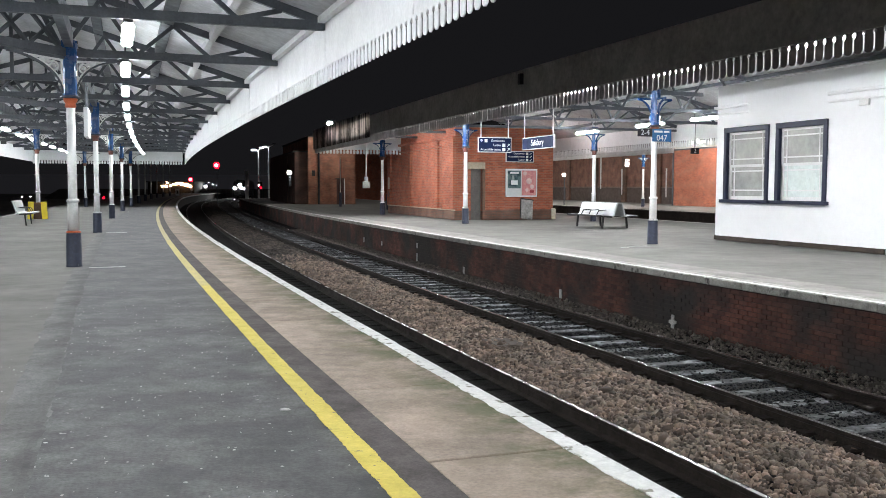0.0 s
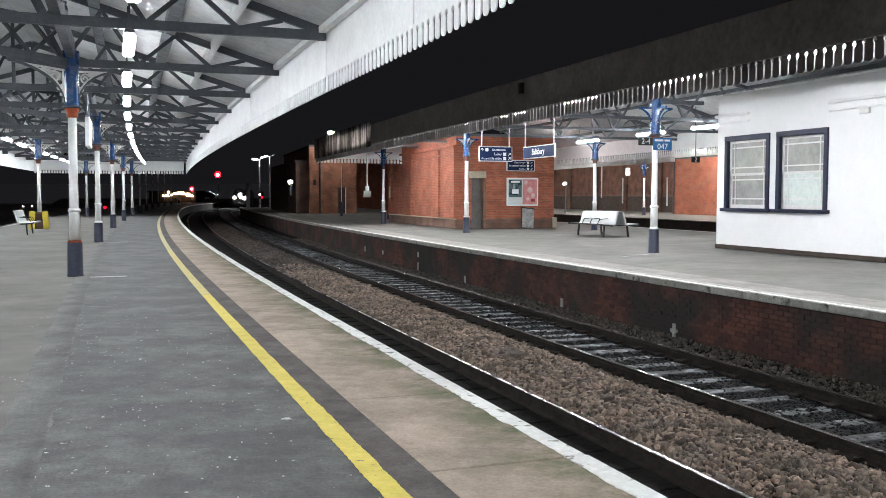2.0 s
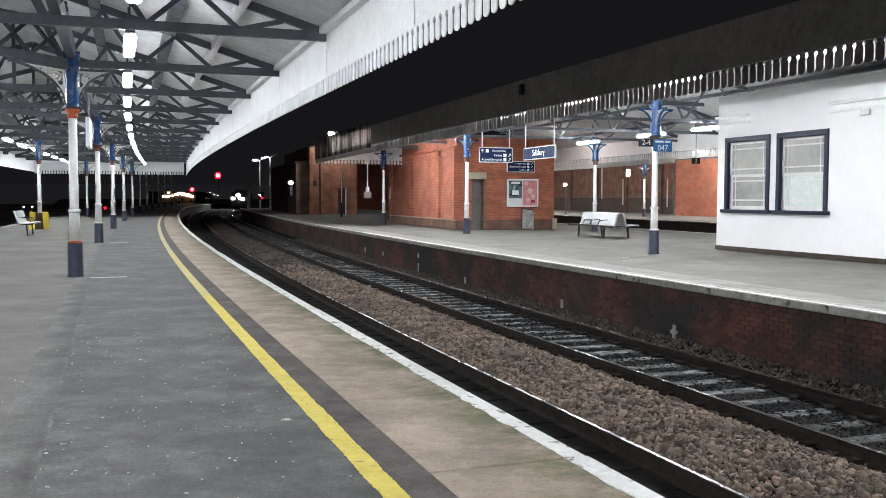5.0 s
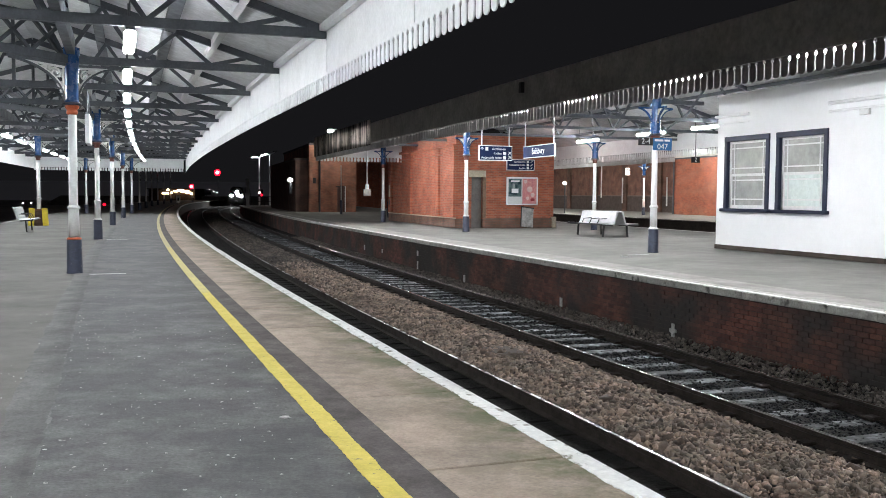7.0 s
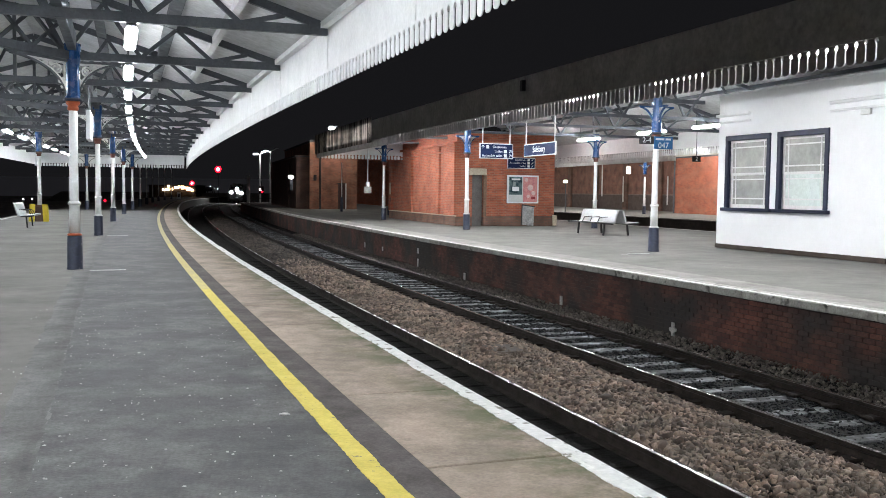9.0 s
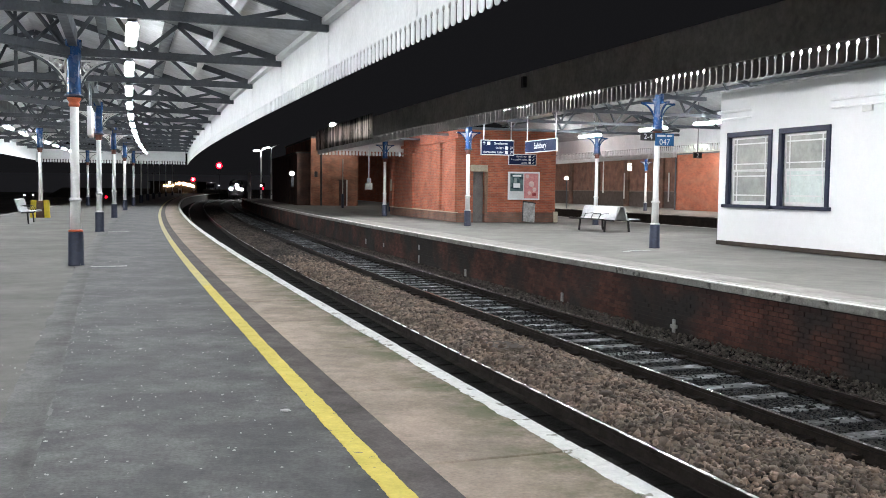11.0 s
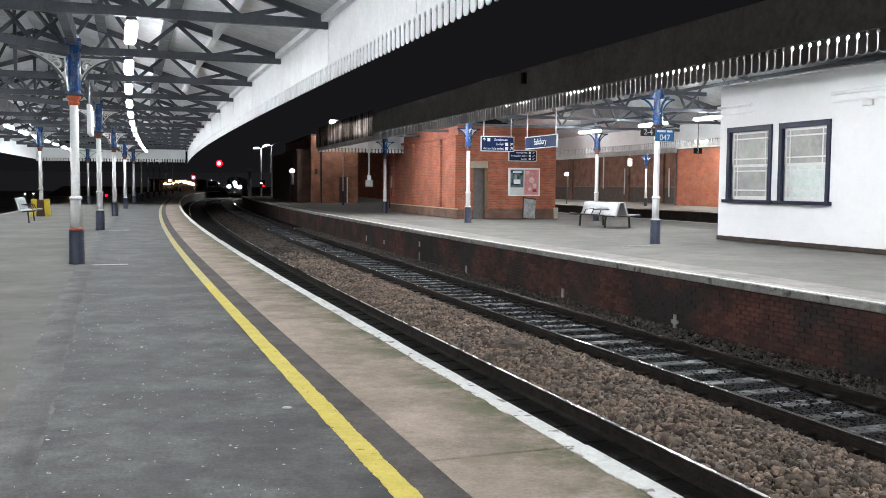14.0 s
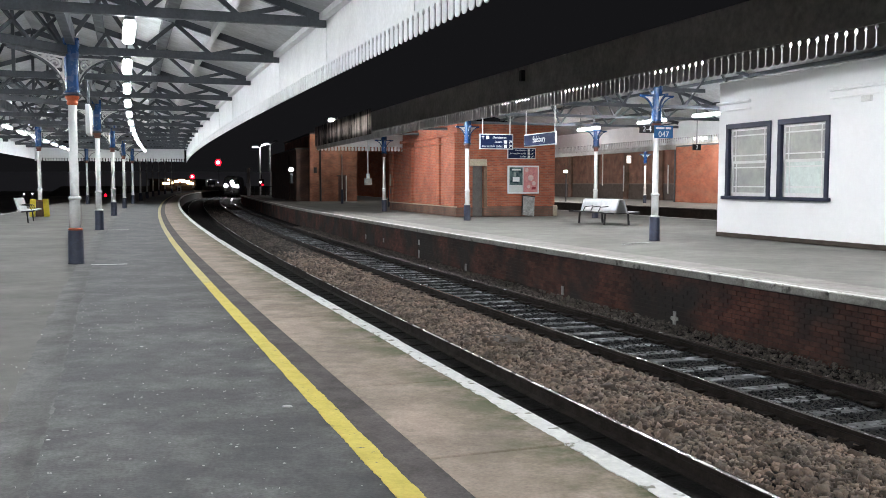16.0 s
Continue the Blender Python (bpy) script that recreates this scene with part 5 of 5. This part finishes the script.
wl2 = thing("wall_lamp", spot(72.2, 30.9), "small lit lamp on a thin post", "wall lamp")
part("post", rod(bmesh.new(), (0, 0, 0), (0, 0, 2.7), 0.05), FRAME, wl2)
part("globe", boxm(-0.2, 0.1, -0.1, 0.1, 2.4, 2.62, 0.04), glow("lamp_globe", (1.0, 0.9, 0.75), 8), wl2)
rl = thing("ground_signal", pose(-36.6, 100, -0.2), "tiny red lamp low beside the line", "signal")
part("post", rod(bmesh.new(), (0, 0.1, -1.1), (0, 0.1, 0.5), 0.05), BLACK, rl)
part("lens", lathe(bmesh.new(), [(0.14, 0), (0.1, 0.05)], 10, pose(0, 0, 0.4, 90, 0, 0)), RED, rl)

# ---------------------------------------------------------------- the train and the car
train = thing("train", spot(194, 5.01, RAIL_Z), "dark multiple-unit train with three glowing headlights", "train")
BODY = mat("train_paint", (0.03, 0.035, 0.06), 0.4, var=0.2, still=False)
prof = [(-1.35, 0.35), (1.35, 0.35), (1.4, 1.2), (1.36, 2.6), (1.15, 3.4), (0.6, 3.72), (-0.6, 3.72), (-1.15, 3.4), (-1.36, 2.6), (-1.4, 1.2)]
part("body", prism(bmesh.new(), prof, 0.25, 22), BODY, train)
part("nose", prism(bmesh.new(), [(x * 0.97, 0.4 + (z - 0.35) * 0.96) for x, z in prof], 0.0, 0.25), mat("train_nose", (0.006, 0.006, 0.005), 0.9, still=False), train)
for x0, x1 in ((-1.1, -0.4), (-0.32, 0.32), (0.4, 1.1)):
    part("windscreen", boxm(x0, x1, -0.03, 0.02, 2.0, 2.95, 0.02), mat("cab_glass", (0.01, 0.01, 0.012), 0.1), train)
HL_GLOW = glow("headlight", (0.95, 0.98, 1.0), 110)
# discs larger than the real lenses, glare built into their size
for x, z, r in ((-0.95, 2.0, 0.29), (0.95, 1.9, 0.29), (0.1, 2.6, 0.32), (0.3, 2.1, 0.28)):
    part("headlight", lathe(bmesh.new(), [(r, 0), (r * 0.85, 0.06), (r * 0.3, 0.1)], 14, pose(x, 0.0 if z < 2.0 or z > 2.96 else -0.03, z, 90, 0, 0)), HL_GLOW, train, "glowing white headlight, oversized to draw its glare")
part("bumper", boxm(-1.2, 1.2, -0.02, 0.1, 0.45, 0.9, 0.01), BLACK, train)
part("coupler", boxm(-0.2, 0.2, -0.5, 0.0, 0.75, 1.05, 0.04), BLACK, train)
for y in (3.0, 5.6, 16, 18.6):
    for x in (-0.75, 0.75):
        part("wheel", lathe(bmesh.new(), [(0.42, 0), (0.42, 0.13)], 18, pose(x - 0.065, y, 0.42, 0, 90, 0)), RUST, train)
for y in (1.6, 15):
    part("bogie", boxm(-1.0, 1.0, y, y + 5, 0.45, 0.75, 0.05), BLACK, train)
# added sheet with a faint sky-grey glow, lifts the dark below the horizon
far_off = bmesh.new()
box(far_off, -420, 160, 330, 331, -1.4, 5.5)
tagged(link("backdrop", far_off, glow("painted_haze", (0.42, 0.42, 0.48), 0.0095)), "added sheet far off, faintly glowing in the sky's grey", "backdrop", kind="structure")
bank = bmesh.new()
prism(bank, [(-90, -1.5), (-20, -1.5), (-24, 0.8), (-86, 0.8)], 208, 220)
tagged(link("embankment", bank, EARTH), "dark unlit road bank", "embankment", kind="structure")
car = thing("car", pose(-54.8, 212, 0.8), "dark car with glowing headlamps turning in the yard", "car")
prism_car = [(-2.1, 0.35), (2.1, 0.35), (2.15, 0.8), (1.2, 0.95), (0.6, 1.42), (-1.1, 1.45), (-1.8, 1.0), (-2.15, 0.9)]
part("body", prism(bmesh.new(), prism_car, -0.85, 0.85), BODY, car)
part("windows", prism(bmesh.new(), [(1.1, 0.97), (0.58, 1.38), (-1.05, 1.4), (-1.65, 1.02)], -0.86, 0.86), BLACK, car)
for x in (-1.35, 1.35):
    for y in (-0.82, 0.66):
        part("wheel", lathe(bmesh.new(), [(0.33, 0), (0.33, 0.16)], 16, pose(x, y + 0.16, 0.33, 90, 0, 0)), BLACK, car)
for y in (-0.55, 0.55):
    part("headlight", lathe(bmesh.new(), [(0.26, 0), (0.2, 0.05)], 12, pose(2.14, y, 0.72, 0, 90, 0)), HL_GLOW, car, "glowing white headlamp")

# ---------------------------------------------------------------- sleepers, slabs, stones, bricks
def piece(name, bm, material):
    me = bpy.data.meshes.new(name)
    bm.to_mesh(me)
    bm.free()
    me.materials.append(material)
    return me


sl = piece("sleeper", boxm(-1.3, 1.3, -0.125, 0.125, -0.13, 0.0, 0.012), SLEEPER)
# near-track sleepers take the near-black colour of the bed
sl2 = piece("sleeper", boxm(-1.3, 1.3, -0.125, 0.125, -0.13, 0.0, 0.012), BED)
rnd = random.Random(7)
for i in range(150):
    s = -3 + i * 0.64 + rnd.uniform(-0.03, 0.03)
    shared("sleeper", sl, far_track, spot(s, 5.01 + rnd.uniform(-0.03, 0.03), RAIL_Z - 0.158 + rnd.uniform(-0.012, 0.004), rnd.uniform(-0.8, 0.8)))
ch = piece("rail_chair", boxm(-0.16, 0.16, -0.09, 0.09, 0, 0.05, 0.015), RUST)
for i in range(75):
    for o in (4.26, 5.765):
        shared("rail_chair", ch, far_track, spot(-3 + i * 0.64, o, RAIL_Z - 0.165))
for i in range(60):
    s = -3 + i * 0.64
    shared("sleeper", sl2, near_track, spot(s, 1.47, RAIL_Z - 0.162))

L = 1.83
sb = piece("slab", boxm(-0.949, -0.128, -L / 2 + 0.009, L / 2 - 0.009, -0.06, 0.006, 0.006), SLAB)
eb = piece("edge_stone", boxm(-0.12, 0.0, -L / 2 + 0.002, L / 2 - 0.002, -0.09, 0.01, 0.012), EDGE_WHITE)
eb2 = piece("edge_stone", boxm(-0.124, 0.003, -L / 2 + 0.002, L / 2 - 0.002, -0.09, 0.011, 0.012), EDGE_WHITE)
for i in range(112):
    s = -6 + (i + 0.5) * L + 0.55
    shared("slab", sb, near, spot(s, 0, rnd.uniform(-0.002, 0.002)))
    shared("edge_stone", eb if rnd.random() < 0.5 else eb2, near, spot(s, rnd.uniform(-0.008, 0.006), 0))
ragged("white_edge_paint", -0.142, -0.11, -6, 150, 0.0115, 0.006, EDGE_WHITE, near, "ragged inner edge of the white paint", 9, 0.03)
cb = piece("coping_stone", boxm(0, 0.36, -0.452, 0.452, -0.12, 0.0, 0.014), COPING)
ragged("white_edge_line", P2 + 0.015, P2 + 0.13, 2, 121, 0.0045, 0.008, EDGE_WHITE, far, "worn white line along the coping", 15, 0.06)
for i in range(132):
    shared("coping_stone", cb, far, spot(0.5 + i * 0.92, P2 + rnd.uniform(-0.006, 0.006), rnd.uniform(-0.003, 0.003)))

bk = piece("brick", boxm(-0.01, 0.012, -0.107, 0.107, -0.0335, 0.0335, 0.004), WALLBRICK)
bk_far = piece("brick", boxm(-0.01, 0.012, -0.107, 0.107, -0.0335, 0.0335), WALLBRICK)
verts, faces = [], []
for row in range(13):
    z = -1.09 + row * 0.0755
    if z > -0.13:
        continue
    for i in range(530):
        s = 1.5 + (i + 0.5 * (row % 2)) * 0.225
        m = spot(s, P2 + 0.1 + rnd.uniform(-0.003, 0.004), z, rnd.uniform(-0.5, 0.5))
        if 8.0 < s < 13.2:
            shared("brick", bk, far, m)
        else:
            k = len(verts)
            verts += [m @ v.co for v in bk_far.vertices]
            faces += [tuple(k + j for j in p.vertices) for p in bk_far.polygons]
tagged(raw("far_bricks", verts, faces, WALLBRICK_J, far), kind="stuff")


def stones(name, o0, o1, s0, s1, per_m2, r, zfun, material, label, seed):
    """A layer of loose angular stones."""
    g = np.random.default_rng(seed)
    n = int((o1 - o0) * (s1 - s0) * per_m2)
    s, o = g.uniform(s0, s1, n), g.uniform(o0, o1, n)
    ico = bmesh.new()
    bmesh.ops.create_cube(ico, size=1.35)
    bmesh.ops.triangulate(ico, faces=ico.faces[:])
    V = np.array([v.co for v in ico.verts])
    F = np.array([[v.index for v in f.verts] for f in ico.faces])
    ico.free()
    h = np.interp(s, SS, HEAD)
    cx = np.interp(s, SS, PX) + np.cos(h) * o
    cy = np.interp(s, SS, PY) - np.sin(h) * o
    cz = zfun(o) + g.uniform(-0.35, 0.5, n) * r
    sz = r * np.exp(g.normal(-0.05, 0.28, (n, 1))) * g.uniform(0.45, 1.4, (n, 3))
    jit = 1 + g.uniform(-0.42, 0.35, (n, len(V), 3))
    P = V[None] * jit * sz[:, None, :]
    a = g.uniform(0, 6.28, (n, 3))

    def rot(P, ang, i, j):
        c, d = np.cos(ang)[:, None], np.sin(ang)[:, None]
        x, y = P[..., i].copy(), P[..., j].copy()
        P[..., i], P[..., j] = c * x - d * y, d * x + c * y

    rot(P, a[:, 0], 0, 1), rot(P, a[:, 1], 1, 2), rot(P, a[:, 2], 0, 1)
    P += np.stack([cx, cy, cz], 1)[:, None]
    idx = (F[None] + (np.arange(n) * len(V))[:, None, None]).reshape(-1)
    me = bpy.data.meshes.new(name)
    me.vertices.add(n * len(V))
    me.vertices.foreach_set("co", P.reshape(-1))
    me.loops.add(len(idx))
    me.loops.foreach_set("vertex_index", idx.astype(np.int32))
    me.polygons.add(len(idx) // 3)
    me.polygons.foreach_set("loop_start", np.arange(0, len(idx), 3, dtype=np.int32))
    me.update(calc_edges=True)
    me.validate()
    me.materials.append(material)
    ob = new(name, me)
    return tagged(ob, label, "ballast", kind="stuff")


mound = lambda o: np.interp(o, [2.3, 2.6, 2.9, 3.6, 3.85, 4.15], [-1.09, -1.02, -0.985, -0.985, -1.03, -1.095])
stones("ballast", 2.3, 4.2, 2.5, 24, 800, 0.029, mound, BALLAST, "brown angular ballast stones between the tracks", 1)
stones("ballast", 2.3, 4.2, 24, 34, 300, 0.036, mound, BALLAST, "brown angular ballast stones between the tracks", 2)
# darker ballast colour from 31 m onwards
DARK_BALLAST = mat("dark_ballast", (0.085, 0.068, 0.056), 0.9, var=0.4, scale=1.2, fine=40, bump=0.5, tint=(0.035, 0.03, 0.027), island=0.6)
stones("ballast", 2.3, 4.2, 31, 78, 200, 0.042, mound, DARK_BALLAST, "dark ballast stones between the tracks", 22)
stones("ballast", 2.3, 4.2, 75, 140, 90, 0.06, mound, DARK_BALLAST, "dark angular ballast stones between the tracks", 12)
shoulder = lambda o: np.interp(o, [5.85, 6.2, 6.8], [-1.07, -1.04, -1.0])
stones("ballast", 5.85, 6.8, 6, 55, 330, 0.022, shoulder, mat("grey_ballast", (0.16, 0.135, 0.118), 0.9, var=0.35, island=0.5), "dusty grey ballast at the foot of the platform wall", 3)
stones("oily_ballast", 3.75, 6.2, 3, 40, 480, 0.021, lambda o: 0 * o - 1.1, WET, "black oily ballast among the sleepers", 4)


# ---------------------------------------------------------------- what moves
def motions():
    walk(train, [(t, spot(s, 5.01, RAIL_Z)) for t, s in ((0, 195.0), (2, 192.0), (4, 188.5), (6.5, 186.0), (9, 183.5), (12, 178.5), (14, 174.5), (16, 168.0))])
    walk(car, [(t, pose(x, 212, 0.8, 0, 0, r)) for t, x, r in ((0, -54.8, -76), (0.5, -54.8, -80), (1.2, -54.7, -115), (1.9, -54.5, -165), (2.6, -54.2, -215), (3.4, -54.0, -262), (8, -53.6, -265), (16, -53.0, -265))])


motions()
